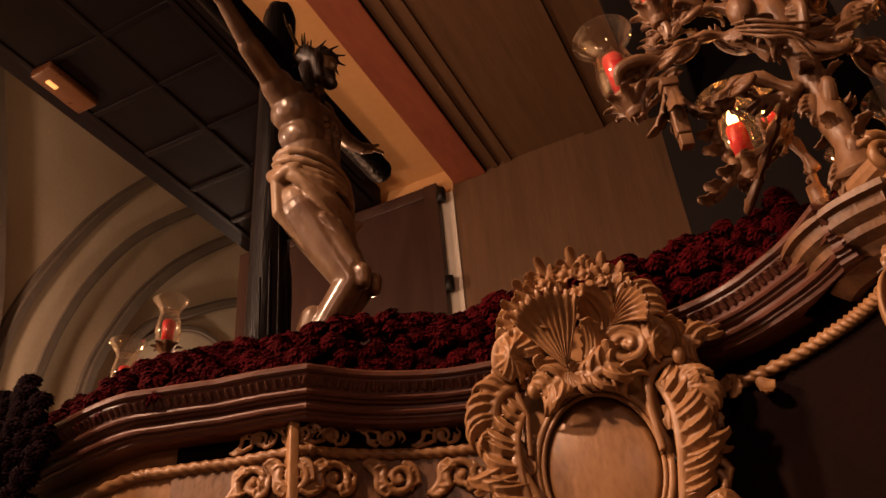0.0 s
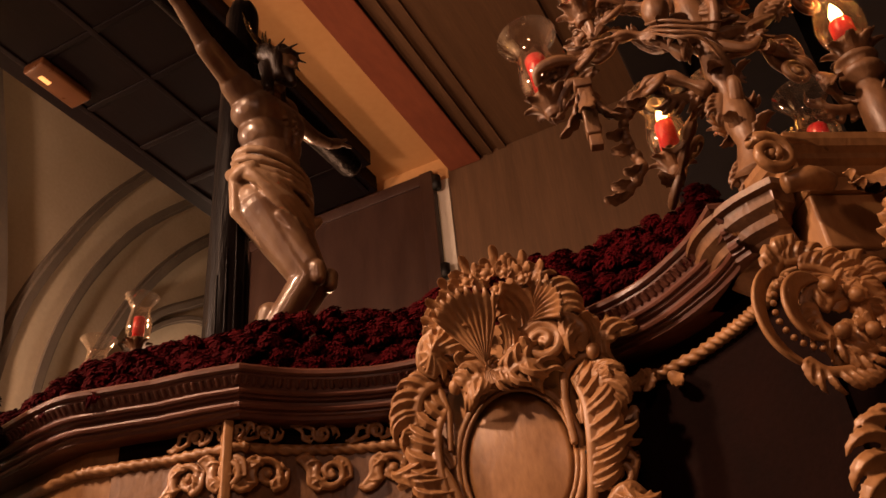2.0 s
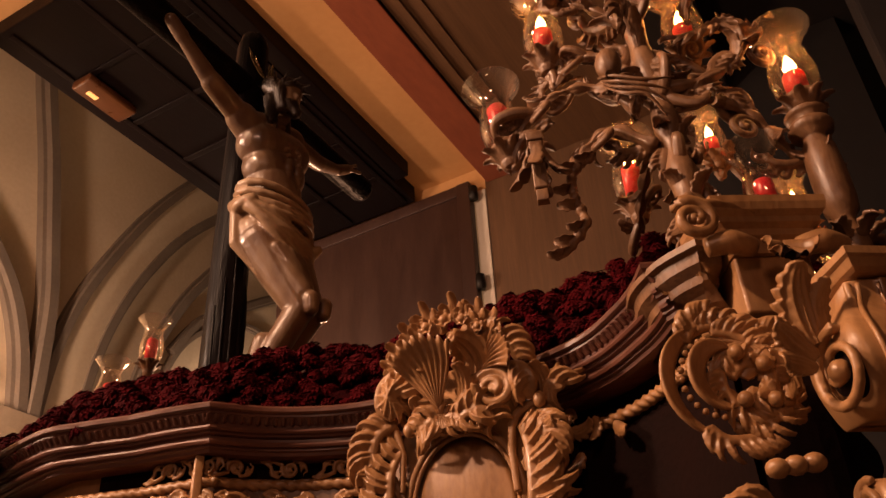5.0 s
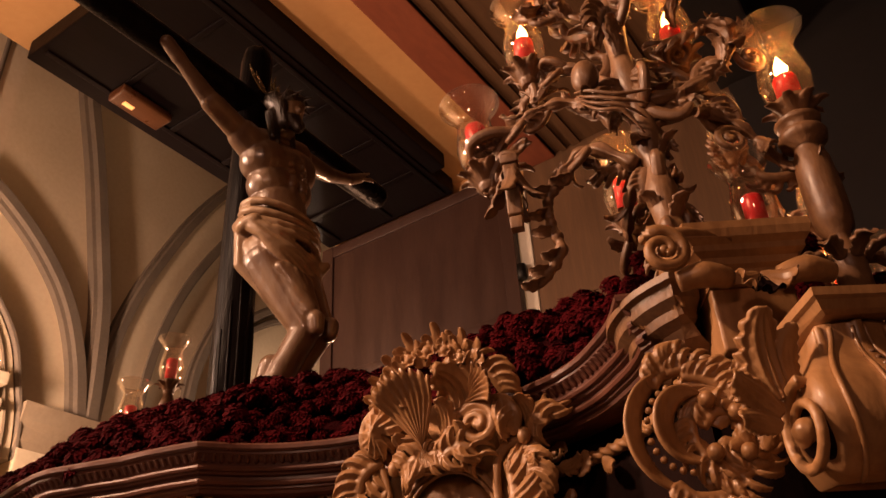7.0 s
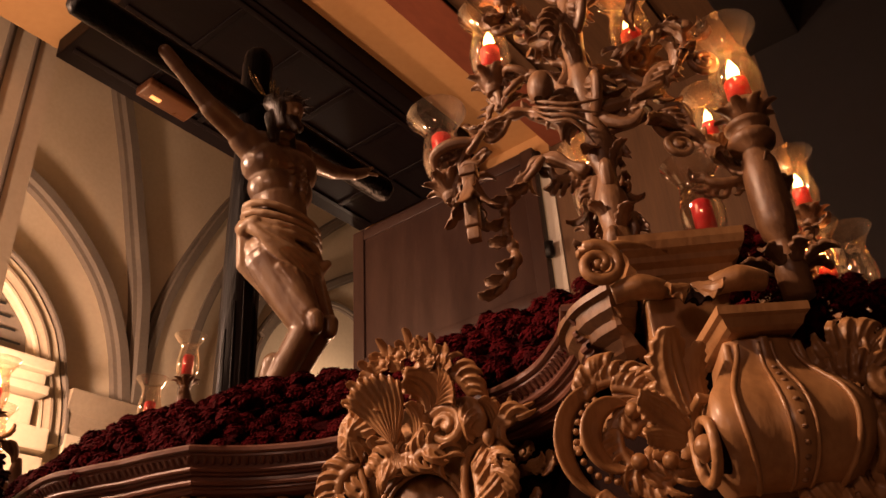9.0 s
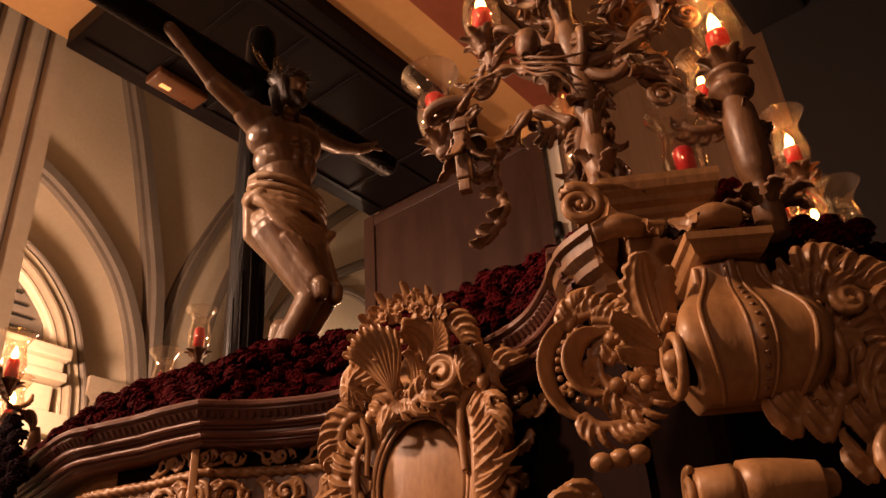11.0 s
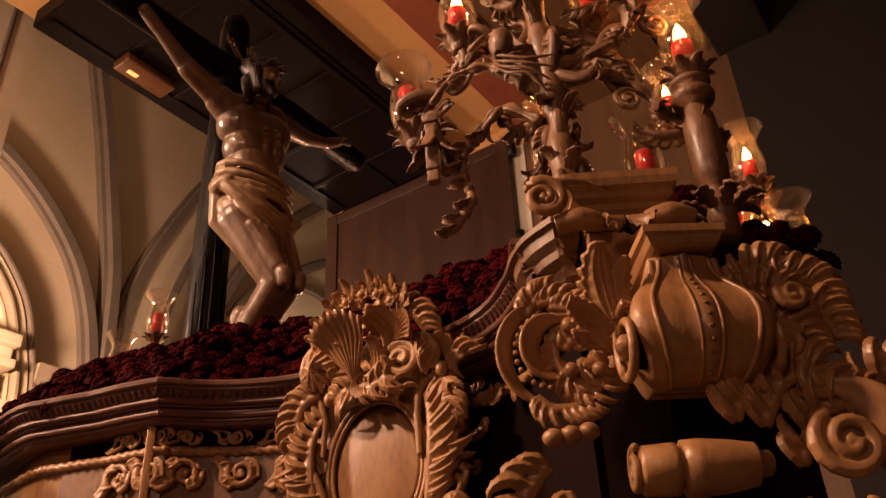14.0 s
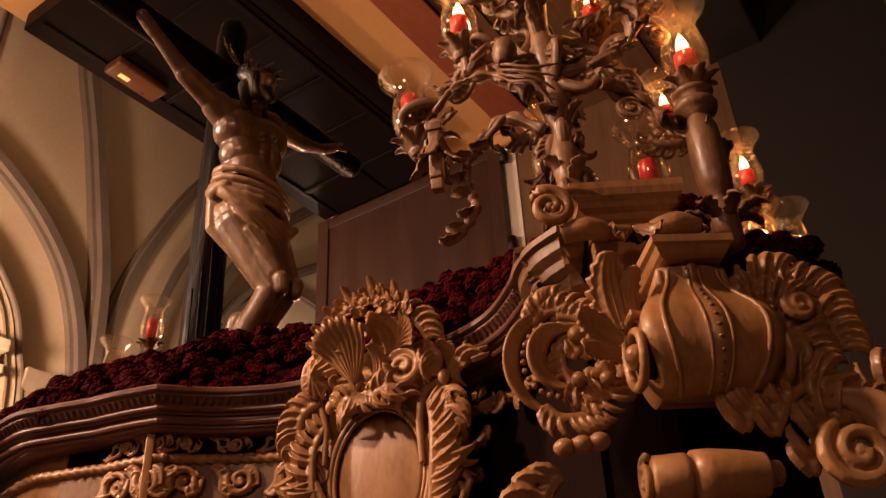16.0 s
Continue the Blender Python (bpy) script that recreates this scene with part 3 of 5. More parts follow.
part("body", bm, DEEPSHADE, paso, "inner carcass of the float, coloured as deep shade", smooth=False)
bm = bmesh.new()
panel_path = [p for p in near_path if p.x < -0.36]
sweep(bm, panel_path, [(-0.122, 2.578), (-0.122, 2.508), (-0.1, 2.498), (-0.1, 2.473), (-0.104, 2.468), (-0.104, 2.058), (-0.05, 2.038), (-0.05, 1.948), (-0.14, 1.948), (-0.14, 2.578)])
part("side_panel", bm, WOOD, paso, "plain cedar side panel behind the carving", smooth=False)
bm = bmesh.new()
sweep(bm, offset(LOOP, -0.1), [(0, 1.938), (0.02, 1.3), (0.03, 0.03), (-0.02, 0.03), (-0.03, 1.938)], True)
part("skirt", bm, SKIRT, paso, "dark velvet skirt hanging to the floor")

# rope moulding: a twisted roll
rope = catmull(offset(half, -0.098), 9)
bm = bmesh.new()
tube(bm, [V(p.x, p.y, 2.482) for p in rope], 0.0135, 12, lobes=3, twist=0.55, depth=0.2)
part("rope_moulding", bm, WOOD, paso, "twisted rope moulding")


def frieze(path, s0, s1, z0, z1, out, unit, flip=1):
    """Running acanthus scrolls along a stretch, each scroll a piece of its own."""
    s, k = s0, 0
    while s + unit <= s1 + 0.01:
        p, t, nrm = along(path, s + unit / 2)
        c = p + nrm * out + V(0, 0, (z0 + z1) / 2)
        h = (z1 - z0) / 2
        bm = bmesh.new()
        up = V(0, 0, 1 if k % 2 else -1)
        scroll(bm, c + t * unit * 0.12, t, up, h * 0.82, 1.5, h * 0.24, 2.6, [c - t * unit * 0.55 + up * h * 0.7, c - t * unit * 0.42 + up * h * 0.9, c - t * unit * 0.25 + up * h * 0.75])
        plume(bm, [c - t * unit * 0.5 + up * h * 0.8, c - t * unit * 0.3 + up * h * 0.2, c - t * unit * 0.28 - up * h * 0.5, c - t * unit * 0.1 - up * h * 0.9], nrm, 5, h * 0.5, h * 0.12, 1 if k % 2 else -1)
        plume(bm, [c + t * unit * 0.2 + up * h * 0.8, c + t * unit * 0.42 + up * h * 0.5, c + t * unit * 0.5 - up * h * 0.3], nrm, 4, h * 0.45, h * 0.12, -1 if k % 2 else 1)
        carved("frieze_scroll", bm, WOOD, paso, voxel=max(0.0022, h * 0.05))
        s += unit
        k += 1


def length(path):
    return sum((b - a).length for a, b in zip(path, path[1:]))


# strips behind the scrolls: the shade in the gaps is painted on them
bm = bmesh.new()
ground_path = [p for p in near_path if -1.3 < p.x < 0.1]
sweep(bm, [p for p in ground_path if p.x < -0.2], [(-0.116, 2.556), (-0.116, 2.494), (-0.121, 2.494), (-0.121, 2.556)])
part("frieze_ground", bm, DEEPSHADE, paso, "shade-black ground strip behind the pierced frieze", smooth=False)
bm = bmesh.new()
sweep(bm, [p for p in ground_path if p.x < -0.4], [(-0.098, 2.47), (-0.098, 2.2), (-0.103, 2.2), (-0.103, 2.47)])
part("frieze_ground", bm, DIMWOOD, paso, "shade-brown ground strip behind the carved panel", smooth=False)
bay = catmull([V(x, y, 0) for x, y in BAY], 8)
left = catmull([V(x, y, 0) for x, y in NEAR], 6)
mid = catmull([V(x, y, 0) for x, y in MID], 5)
frieze(bay, 0.02, 0.44, 2.496, 2.552, -0.092, 0.118)
frieze(mid, 0.01, 0.25, 2.496, 2.552, -0.092, 0.118)
frieze(bay, 0.02, 0.44, 2.37, 2.468, -0.085, 0.13)
frieze(mid, 0.0, 0.25, 2.37, 2.468, -0.085, 0.115)
frieze(bay, 0.02, 0.44, 2.215, 2.345, -0.085, 0.17)
frieze(mid, 0.0, 0.25, 2.215, 2.345, -0.085, 0.12)
# pierced leaf sprigs that hang from the rope beside the cartouche
for s, z, a, ln, wd, bend in ((0.70, 2.40, -50, 0.13, 0.06, -1.2), (0.74, 2.41, -30, 0.11, 0.055, -1.6), (0.78, 2.41, -65, 0.13, 0.06, 1.2), (0.72, 2.36, -100, 0.12, 0.055, 1.0), (0.84, 2.42, -40, 0.09, 0.05, -1.4),
                              (0.70, 2.30, -80, 0.1, 0.05, 1.6), (0.77, 2.34, -110, 0.1, 0.05, -1.5), (0.90, 2.43, -60, 0.07, 0.04, 1.0), (0.73, 2.25, -60, 0.09, 0.05, -2.0), (0.66, 2.2, -90, 0.1, 0.05, 1.4), (0.80, 2.28, -75, 0.09, 0.045, -1.6), (0.86, 2.36, -100, 0.08, 0.045, 1.3), (0.64, 2.34, -70, 0.12, 0.055, -1.0), (0.95, 2.4, -70, 0.07, 0.04, -1.2)):
    p, t, nrm = along(bay, s + 0.07)
    bm = bmesh.new()
    leaf(bm, p + nrm * -0.08 + V(0, 0, z + 0.07), t * math.cos(radians(a)) + V(0, 0, 1) * math.sin(radians(a)) + nrm * 0.2, nrm, ln, wd, 0.7, 5, 0.3, n=30, bend=bend)
    carved("leaf_sprig", bm, WOOD, paso, voxel=0.0025)
frieze(bay, 0.76, 1.0, 2.496, 2.55, -0.092, 0.085)
for path, s in ((bay, 0.0),):
    p, t, nrm = along(path, s)
    bm = bmesh.new()
    m = Matrix.Translation(p) @ Matrix(((t.x, nrm.x, 0, 0), (t.y, nrm.y, 0, 0), (0, 0, 1, 0), (0, 0, 0, 1)))
    box(bm, (-0.012, -0.13, 2.1), (0.012, -0.084, 2.548), 0.004, m)
    part("pilaster_strip", bm, WOOD, paso)
# dark leaf band under the cornice lip
bm = bmesh.new()
s, total = 0.05, length(near_path)
while s < total:
    p, t, nrm = along(near_path, s)
    leaf(bm, p + nrm * -0.024 + V(0, 0, 2.615), V(0, 0, 1) + nrm * 0.8, nrm, 0.026, 0.02, 0.6, 2, n=4)
    s += 0.021
part("leaf_band", bm, MAHOGANY, paso, "small carved leaf band on the cornice")

# ---- corner console, capital block and cartouche ----


def frame3(o, e1, e3, size=1.0):
    """Axes: e1 across, z up, e3 outwards."""
    e1, e3 = Vector(e1).normalized(), Vector(e3).normalized()
    e2 = e3.cross(e1).normalized()
    o = Vector(o)
    return lambda u, v, w=0.0: o + (e1 * u + e2 * v + e3 * w) * size, e1, e2, e3


# cartouche
P, E1, E2, E3 = frame3((-0.335, 2.045, 2.495), (0.985, 0.12, 0), (0.12, -0.985, 0))

# backing board with the domed oval and its rims
bm = bmesh.new()
out = [P(0.2 * math.cos(a) * (1 - 0.12 * math.sin(3 * a)), -0.12 + 0.3 * math.sin(a), -0.03) for a in [2 * math.pi * i / 28 for i in range(28)]]
loft(bm, [out, [p + E3 * 0.035 for p in out]])
cart = part("cartouche", bm, WOOD, paso, "carved cedar cartouche with leaves round a plain oval")


def cleaf(u, v, du, dv, ln, wd, curl=1.7, lobes=4, w=0.03, name="acanthus_leaf", bend=0.0, out=0.25):
    bm = bmesh.new()
    leaf(bm, P(u, v, w), E1 * du + E2 * dv + E3 * out, E3, ln, wd, curl, lobes, bend=bend)
    part(name, bm, WOOD, cart)


def cscroll(u, v, r, turns, start, thick, tail=(), w=0.035):
    bm = bmesh.new()
    scroll(bm, P(u, v, w), E1, E2, r, turns, thick, start, [P(a, b, w) for a, b in tail])
    carved("volute", bm, WOOD, cart)


bm = bmesh.new()
rings = []
for k in range(7):
    s = k / 6
    rings.append([P((0.128 * math.cos(a)) * (1 - 0.98 * s), -0.165 + (0.165 * math.sin(a)) * (1 - 0.98 * s), 0.012 + 0.014 * (1 - (1 - s) ** 2)) for a in [2 * math.pi * i / 36 for i in range(36)]])
loft(bm, rings)
part("medallion", bm, WOOD, cart, "plain domed oval medallion")
for r, th in ((0.128, 0.006), (0.142, 0.009)):
    bm = bmesh.new()
    tube(bm, [P(r * math.cos(a), -0.165 + (r + 0.037) * math.sin(a), 0.02) for a in [2 * math.pi * i / 48 for i in range(49)]], th, 8)
    part("medallion_rim", bm, WOOD, cart)
# fluted shell that flares upwards and rolls forward at its rim


def fan(bm, o, aim, spread, length, flutes, w0=0.035, roll=0.05, base=0.03, lean=0.0):
    rows, n = 15, flutes * 6
    front, back = [], []
    for r in range(rows):
        s = r / (rows - 1)
        fr, bk = [], []
        for k in range(n + 1):
            u = -1 + 2 * k / n
            a = radians(aim + spread * u) + lean * s * s
            d = length * s * (1 - 0.1 * u * u)
            ridge = abs(math.cos(math.pi * flutes * (u + 1) / 2))
            w = w0 + roll * s * s + 0.016 * s * (1 - u * u) - 0.016 * s * (1 - ridge) + (0.02 * max(0, s - 0.8) / 0.2)
            rim = 1 - 0.07 * s * (1 - ridge)
            q = (o[0] - base * u * math.sin(radians(aim)) * -1 * (1 - s) + d * rim * math.cos(a), o[1] + d * rim * math.sin(a))
            fr.append(bm.verts.new(P(q[0], q[1], w)))
            bk.append(bm.verts.new(P(q[0], q[1], w - 0.013)))
        front.append(fr)
        back.append(bk)
    for g, flip in ((front, False), (back, True)):
        for r in range(rows - 1):
            for k in range(n):
                f = (g[r][k], g[r][k + 1], g[r + 1][k + 1], g[r + 1][k])
                bm.faces.new(f[::-1] if flip else f)
    rim = [row[0] for row in front] + front[-1][1:] + [row[-1] for row in front[-2::-1]]
    rim2 = [row[0] for row in back] + back[-1][1:] + [row[-1] for row in back[-2::-1]]
    for k in range(len(rim) - 1):
        bm.faces.new((rim[k], rim[k + 1], rim2[k + 1], rim2[k]))


for o, aim, spread, ln, fl, w0, lean in (((-0.02, 0.0), 100, 24, 0.215, 8, 0.08, 0.0), ((0.075, 0.12), 50, 34, 0.105, 7, 0.075, -0.6)):
    bm = bmesh.new()
    fan(bm, o, aim, spread, ln, fl, w0, lean=lean)
    part("shell", bm, WOOD, cart, "fluted shell with rolled rim")
# crest of blossoms and small leaves
for u, v, r in ((-0.05, 0.265, 0.024), (0.0, 0.275, 0.027), (0.045, 0.265, 0.022), (-0.09, 0.225, 0.02), (0.085, 0.235, 0.02), (0.02, 0.225, 0.018)):
    bm = bmesh.new()
    ball(bm, P(u, v, 0.09), r * 0.5, 8, 6)
    for k in range(6):
        a = 2 * math.pi * k / 6 + u * 30
        leaf(bm, P(u, v, 0.085), E1 * math.cos(a) + E2 * math.sin(a) + E3 * 0.5, E3, r * 1.15, r * 0.95, 1.0, 1, n=7)
    carved("blossom", bm, WOOD, cart, voxel=0.0025)
for u, v, a, ln in ((-0.02, 0.245, 90, 0.05), (0.06, 0.235, 60, 0.05), (-0.045, 0.265, 97, 0.075), (0.018, 0.272, 82, 0.075), (-0.085, 0.245, 128, 0.06), (0.07, 0.255, 58, 0.065), (0.095, 0.24, 28, 0.06), (-0.11, 0.21, 148, 0.06),
                     (-0.125, 0.185, 172, 0.055), (0.045, 0.265, 70, 0.055), (-0.065, 0.255, 115, 0.055), (-0.105, 0.165, 190, 0.05), (0.105, 0.215, 8, 0.05)):
    bm = bmesh.new()
    for da, k in ((-38, 0.72), (0, 1.0), (38, 0.72)):
        d = radians(a + da)
        leaf(bm, P(u, v, 0.075), E1 * math.cos(d) + E2 * math.sin(d) + E3 * 0.35, E3, ln * 1.05 * k, 0.036, 0.9, 2, n=10)
    carved("crest_leaf", bm, WOOD, cart, voxel=0.0022)


def cplume(ctrl, fingers=7, reach=0.045, thick=0.012, side=1, w=0.03, both=False):
    bm = bmesh.new()
    plume(bm, [P(u, v, w + 0.02 * math.sin(math.pi * i / max(1, len(ctrl) - 1))) for i, (u, v) in enumerate(ctrl)], E3, fingers, reach, thick, side, both=both)
    carved("acanthus_plume", bm, WOOD, cart)


# arching leaves to both sides of the shell and down the flanks
UPPER = [
    (0.05, 0.10, 55, 0.15, 0.10, 1.6, -1.8, 6, 0.055), (0.0, 0.02, 20, 0.11, 0.05, 0.9, -0.8, 4, 0.06), (-0.02, 0.02, 160, 0.11, 0.05, 0.9, 0.8, 4, 0.06), (-0.05, 0.05, 120, 0.12, 0.05, 1.2, 0.9, 5, 0.06), (0.02, 0.05, 66, 0.11, 0.05, 1.2, -0.6, 5, 0.07)]
FLANK = [
    (0.16, -0.12, 75, 0.14, 0.065, 0.9, 1.0, 6, 0.035), (-0.155, -0.16, 112, 0.14, 0.07, 0.9, -0.9, 6, 0.035), (0.2, 0.02, 60, 0.12, 0.05, 1.0, -1.0, 5, 0.03), (-0.19, -0.02, 110, 0.12, 0.05, 1.0, 1.0, 5, 0.03)]
for u, v, a, ln, wd, curl, bend, lb, w in UPPER + FLANK:
    bm = bmesh.new()
    leaf(bm, P(u, v, w), E1 * math.cos(radians(a)) + E2 * math.sin(radians(a)) + E3 * 0.12, E3, ln, wd * 1.25, curl * 1.2, lb, 0.3, bend=bend, n=40)
    carved("acanthus_leaf", bm, WOOD, cart, voxel=0.0022)
cplume([(-0.02, 0.04), (-0.06, 0.12), (-0.12, 0.16), (-0.175, 0.14), (-0.19, 0.085), (-0.16, 0.055)], 12, 0.05, 0.0095, 1, 0.06)
cscroll(0.105, 0.075, 0.05, -1.6, 2.4, 0.016, [(0.0, 0.03), (0.03, 0.075), (0.06, 0.11)], 0.065)
cplume([(0.12, 0.13), (0.17, 0.12), (0.2, 0.08), (0.19, 0.04)], 9, 0.04, 0.009, -1, 0.05)
cplume([(0.06, 0.2), (0.11, 0.21), (0.15, 0.18), (0.165, 0.14)], 9, 0.036, 0.0085, 1, 0.05)
cplume([(-0.07, 0.2), (-0.12, 0.2), (-0.15, 0.17)], 8, 0.034, 0.008, -1, 0.05)
cplume([(-0.16, 0.05), (-0.2, 0.02), (-0.215, -0.04), (-0.195, -0.09)], 10, 0.045, 0.009, -1, 0.04)
cplume([(0.19, 0.0), (0.215, -0.05), (0.2, -0.1)], 8, 0.04, 0.009, 1, 0.04)
cplume([(0.15, -0.26), (0.17, -0.17), (0.172, -0.08), (0.15, -0.01)], 10, 0.05, 0.009, -1, 0.035)
cplume([(-0.15, -0.28), (-0.172, -0.18), (-0.172, -0.08), (-0.145, -0.01)], 10, 0.05, 0.009, 1, 0.035)
cplume([(-0.09, 0.03), (-0.05, 0.015), (0.0, 0.03), (0.05, 0.015), (0.09, 0.03)], 9, 0.026, 0.007, -1, 0.05, True)
cplume([(-0.135, -0.25), (-0.165, -0.17), (-0.21, -0.12), (-0.245, -0.13)], 8, 0.056, 0.0086, 1, 0.03)
cplume([(-0.14, -0.33), (-0.175, -0.26), (-0.22, -0.22), (-0.255, -0.24)], 8, 0.056, 0.0086, 1, 0.03)
cplume([(-0.13, -0.4), (-0.17, -0.34), (-0.215, -0.31), (-0.25, -0.34)], 8, 0.056, 0.0086, 1, 0.03)
cplume([(0.14, -0.3), (0.17, -0.2), (0.2, -0.14), (0.24, -0.15)], 8, 0.047, 0.0086, -1, 0.03)
cplume([(0.15, -0.36), (0.19, -0.29), (0.23, -0.27), (0.26, -0.3)], 8, 0.050, 0.0086, -1, 0.03)
cplume([(0.19, 0.06), (0.225, 0.08), (0.255, 0.06), (0.275, 0.10)], 6, 0.034, 0.0072, 1, 0.02, True)
cplume([(-0.03, 0.035), (0.02, 0.02), (0.07, 0.035), (0.1, 0.0)], 7, 0.034, 0.0079, 1, 0.055, True)
cplume([(-0.02, 0.03), (-0.06, 0.02), (-0.1, 0.0)], 6, 0.034, 0.0079, -1, 0.055, True)
cscroll(0.06, 0.115, 0.036, 1.7, 2.2, 0.013, [(0.0, 0.05), (0.012, 0.09)])
cscroll(-0.085, 0.105, 0.036, -1.7, 1.0, 0.013, [(-0.03, 0.05), (-0.04, 0.085)])
cscroll(0.19, 0.10, 0.03, -1.5, 2.6, 0.011, [(0.14, 0.09), (0.155, 0.12)])
cscroll(0.19, -0.02, 0.06, -1.4, 3.0, 0.014, [(0.13, -0.16), (0.125, -0.06)])
cscroll(-0.2, 0.02, 0.04, 1.5, 0.2, 0.012, [(-0.15, -0.12), (-0.145, -0.03)])
cscroll(-0.185, 0.085, 0.03, 1.5, 0.0, 0.011, [(-0.14, 0.04), (-0.145, 0.07)])
cscroll(0.21, -0.24, 0.045, 1.6, 0.5, 0.012, [(0.15, -0.36), (0.2, -0.33)])
for u, v in ((0.2, -0.1), (0.235, -0.05), (-0.115, 0.02), (0.21, 0.03)):
    bm = bmesh.new()
    ball(bm, P(u, v, 0.06), 0.016, 9, 7, (1, 1, 1.25))
    part("bud", bm, WOOD, cart)
for v in (-0.09, -0.18):
    for u in (-0.16, 0.152):
        bm = bmesh.new()
        tube(bm, [P(u, v, 0.0), P(u, v, 0.032)], 0.0055, 8)
        part("screw_head", bm, IRON, cart, "dark screw head")

# capital block over the corner
Q, F1, F2, F3 = frame3((0.465, 1.8, 2.585), (0.84, 0.54, 0), (0.54, -0.84, 0))
bm = bmesh.new()
box(bm, (-0.068, -0.1, -0.2), (0.08, 0.02, -0.03), 0.006, Matrix(((F1.x, 0, F3.x, Q(0, 0).x), (F1.y, 0, F3.y, Q(0, 0).y), (0, 1, 0, Q(0, 0).z), (0, 0, 0, 1))))
blk = part("capital_block", bm, WOOD, paso, "moulded entablature block on the float's corner")
prof = [(0.0, 0.02), (0.0, 0.05), (0.012, 0.056), (0.012, 0.07), (0.03, 0.078), (0.03, 0.09), (0.045, 0.1), (0.05, 0.115), (0.05, 0.13), (-0.1, 0.13), (-0.1, 0.02)]
bm = bmesh.new()
corner = [Q(-0.07, 0, -0.16), Q(-0.07, 0, -0.02), Q(0.085, 0, -0.02), Q(0.085, 0, -0.3)]
sweep(bm, corner, [(u, 2.585 + z) for u, z in prof])
part("entablature", bm, WOOD, blk, smooth=False)
for u in (-0.085, 0.09):
    bm = bmesh.new()
    curve_tube(bm, [Q(u - 0.045, 0.02, 0.0), Q(u, 0.026, 0.01), Q(u + 0.045, 0.02, 0.0)], [0.018, 0.024, 0.018], 6, 12)
    part("roll", bm, WOOD, blk)
bm = bmesh.new()
scroll(bm, Q(-0.15, 0.07, 0.02), F1, F2, 0.045, -1.6, 0.014, 2.4, [Q(-0.02, 0.1, 0.0), Q(-0.1, 0.115, 0.01)])
part("side_volute", bm, WOOD, blk)
for i in range(6):
    bm = bmesh.new()
    a = radians(200 + 28 * i)
    leaf(bm, Q(0.0, 0.01, 0.03), F1 * math.cos(a) + F2 * math.sin(a) + F3 * 0.3, F3, 0.07, 0.035, 1.6, 4)
    # the two lowest leaves take the near-black shade colour
    part("fan_leaf", bm, DEEPSHADE if i in (2, 3) else WOOD, blk)
# small cornice return beside the block
bm = bmesh.new()
sweep(bm, catmull([V(0.14, 1.93, 0), V(0.175, 1.86, 0), V(0.25, 1.79, 0), V(0.335, 1.755, 0)], 6) + [V(0.375, 1.8, 0)], [(0.005, 2.645), (0.005, 2.631), (-0.008, 2.627), (-0.012, 2.605), (-0.03, 2.591), (-0.034, 2.575), (-0.055, 2.563), (-0.07, 2.543), (-0.1, 2.523), (-0.12, 2.523), (-0.12, 2.645)])
part("cornice_return", bm, DIMWOOD, blk, "moulded cornice return with a leaf band", smooth=False)
bm = bmesh.new()
for i in range(16):
    s = i / 15
    p, t, nrm = along([V(0.22, 1.812, 0), V(0.335, 1.755, 0)], 0.12 * s)
    leaf(bm, p + nrm * -0.03 + V(0, 0, 2.585), V(0, 0, 1) + nrm * 0.7, nrm, 0.026, 0.014, 0.6, 2, n=4)
part("leaf_band", bm, WOOD, blk)

# the big bellied console below it
K, G1, G2, G3 = frame3((0.618, 1.635, 2.3), (0.81, 0.59, 0), (0.59, -0.81, 0), 0.8)
# belly: an S profile carried across, wider at the belly
S = [(-0.03, 0.145, 0.07), (-0.032, 0.115, 0.074), (-0.026, 0.09, 0.088), (-0.008, 0.065, 0.108), (0.016, 0.038, 0.128), (0.034, 0.004, 0.137), (0.036, -0.032, 0.132), (0.02, -0.066, 0.119),
     (-0.01, -0.09, 0.106), (-0.042, -0.102, 0.096), (-0.075, -0.1, 0.088), (-0.11, -0.09, 0.08)]
sm = catmull([V(w, v if v > 0.08 else 0.08 - (0.08 - v) * 1.12, h) for w, v, h in S], 5)
bm = bmesh.new()
rings = []
for q in sm:
    w, v, h = q
    front = [K(h * u * 0.98, v, w - 0.016 * abs(u) ** 3 + (0.006 if abs(u) < 0.12 else 0)) for u in (-1, -0.85, -0.6, -0.35, -0.14, -0.1, 0, 0.1, 0.14, 0.35, 0.6, 0.85, 1)]
    rings.append(front + [K(h * 0.9, v * 0.9, -0.16), K(-h * 0.9, v * 0.9, -0.16)])
loft(bm, rings)
con = part("corner_console", bm, WOOD, paso, "bulging scrolled cedar console at the float's corner")
bm = bmesh.new()
sweep(bm, [K(-0.072, 0, -0.2), K(-0.072, 0, 0), K(0.072, 0, 0), K(0.072, 0, -0.2)], [(0.012, 2.455), (0.012, 2.442), (0.004, 2.438), (-0.004, 2.425), (-0.014, 2.42), (-0.06, 2.42), (-0.06, 2.455)])
bmesh.ops.contextual_create(bm, geom=[bm.verts.new(K(a, 0.192, b)) for a, b in ((-0.07, -0.2), (-0.07, 0), (0.07, 0), (0.07, -0.2))])
part("top_slab", bm, WOOD, con, smooth=False)
for i in range(11):
    q = sm[12 + 3 * i]
    bm = bmesh.new()
    ball(bm, K(0.0, q[1], q[0] + 0.005), 0.0045, 8, 6, (1.1, 1.1, 0.8))
    part("bead", bm, DIMWOOD, con)
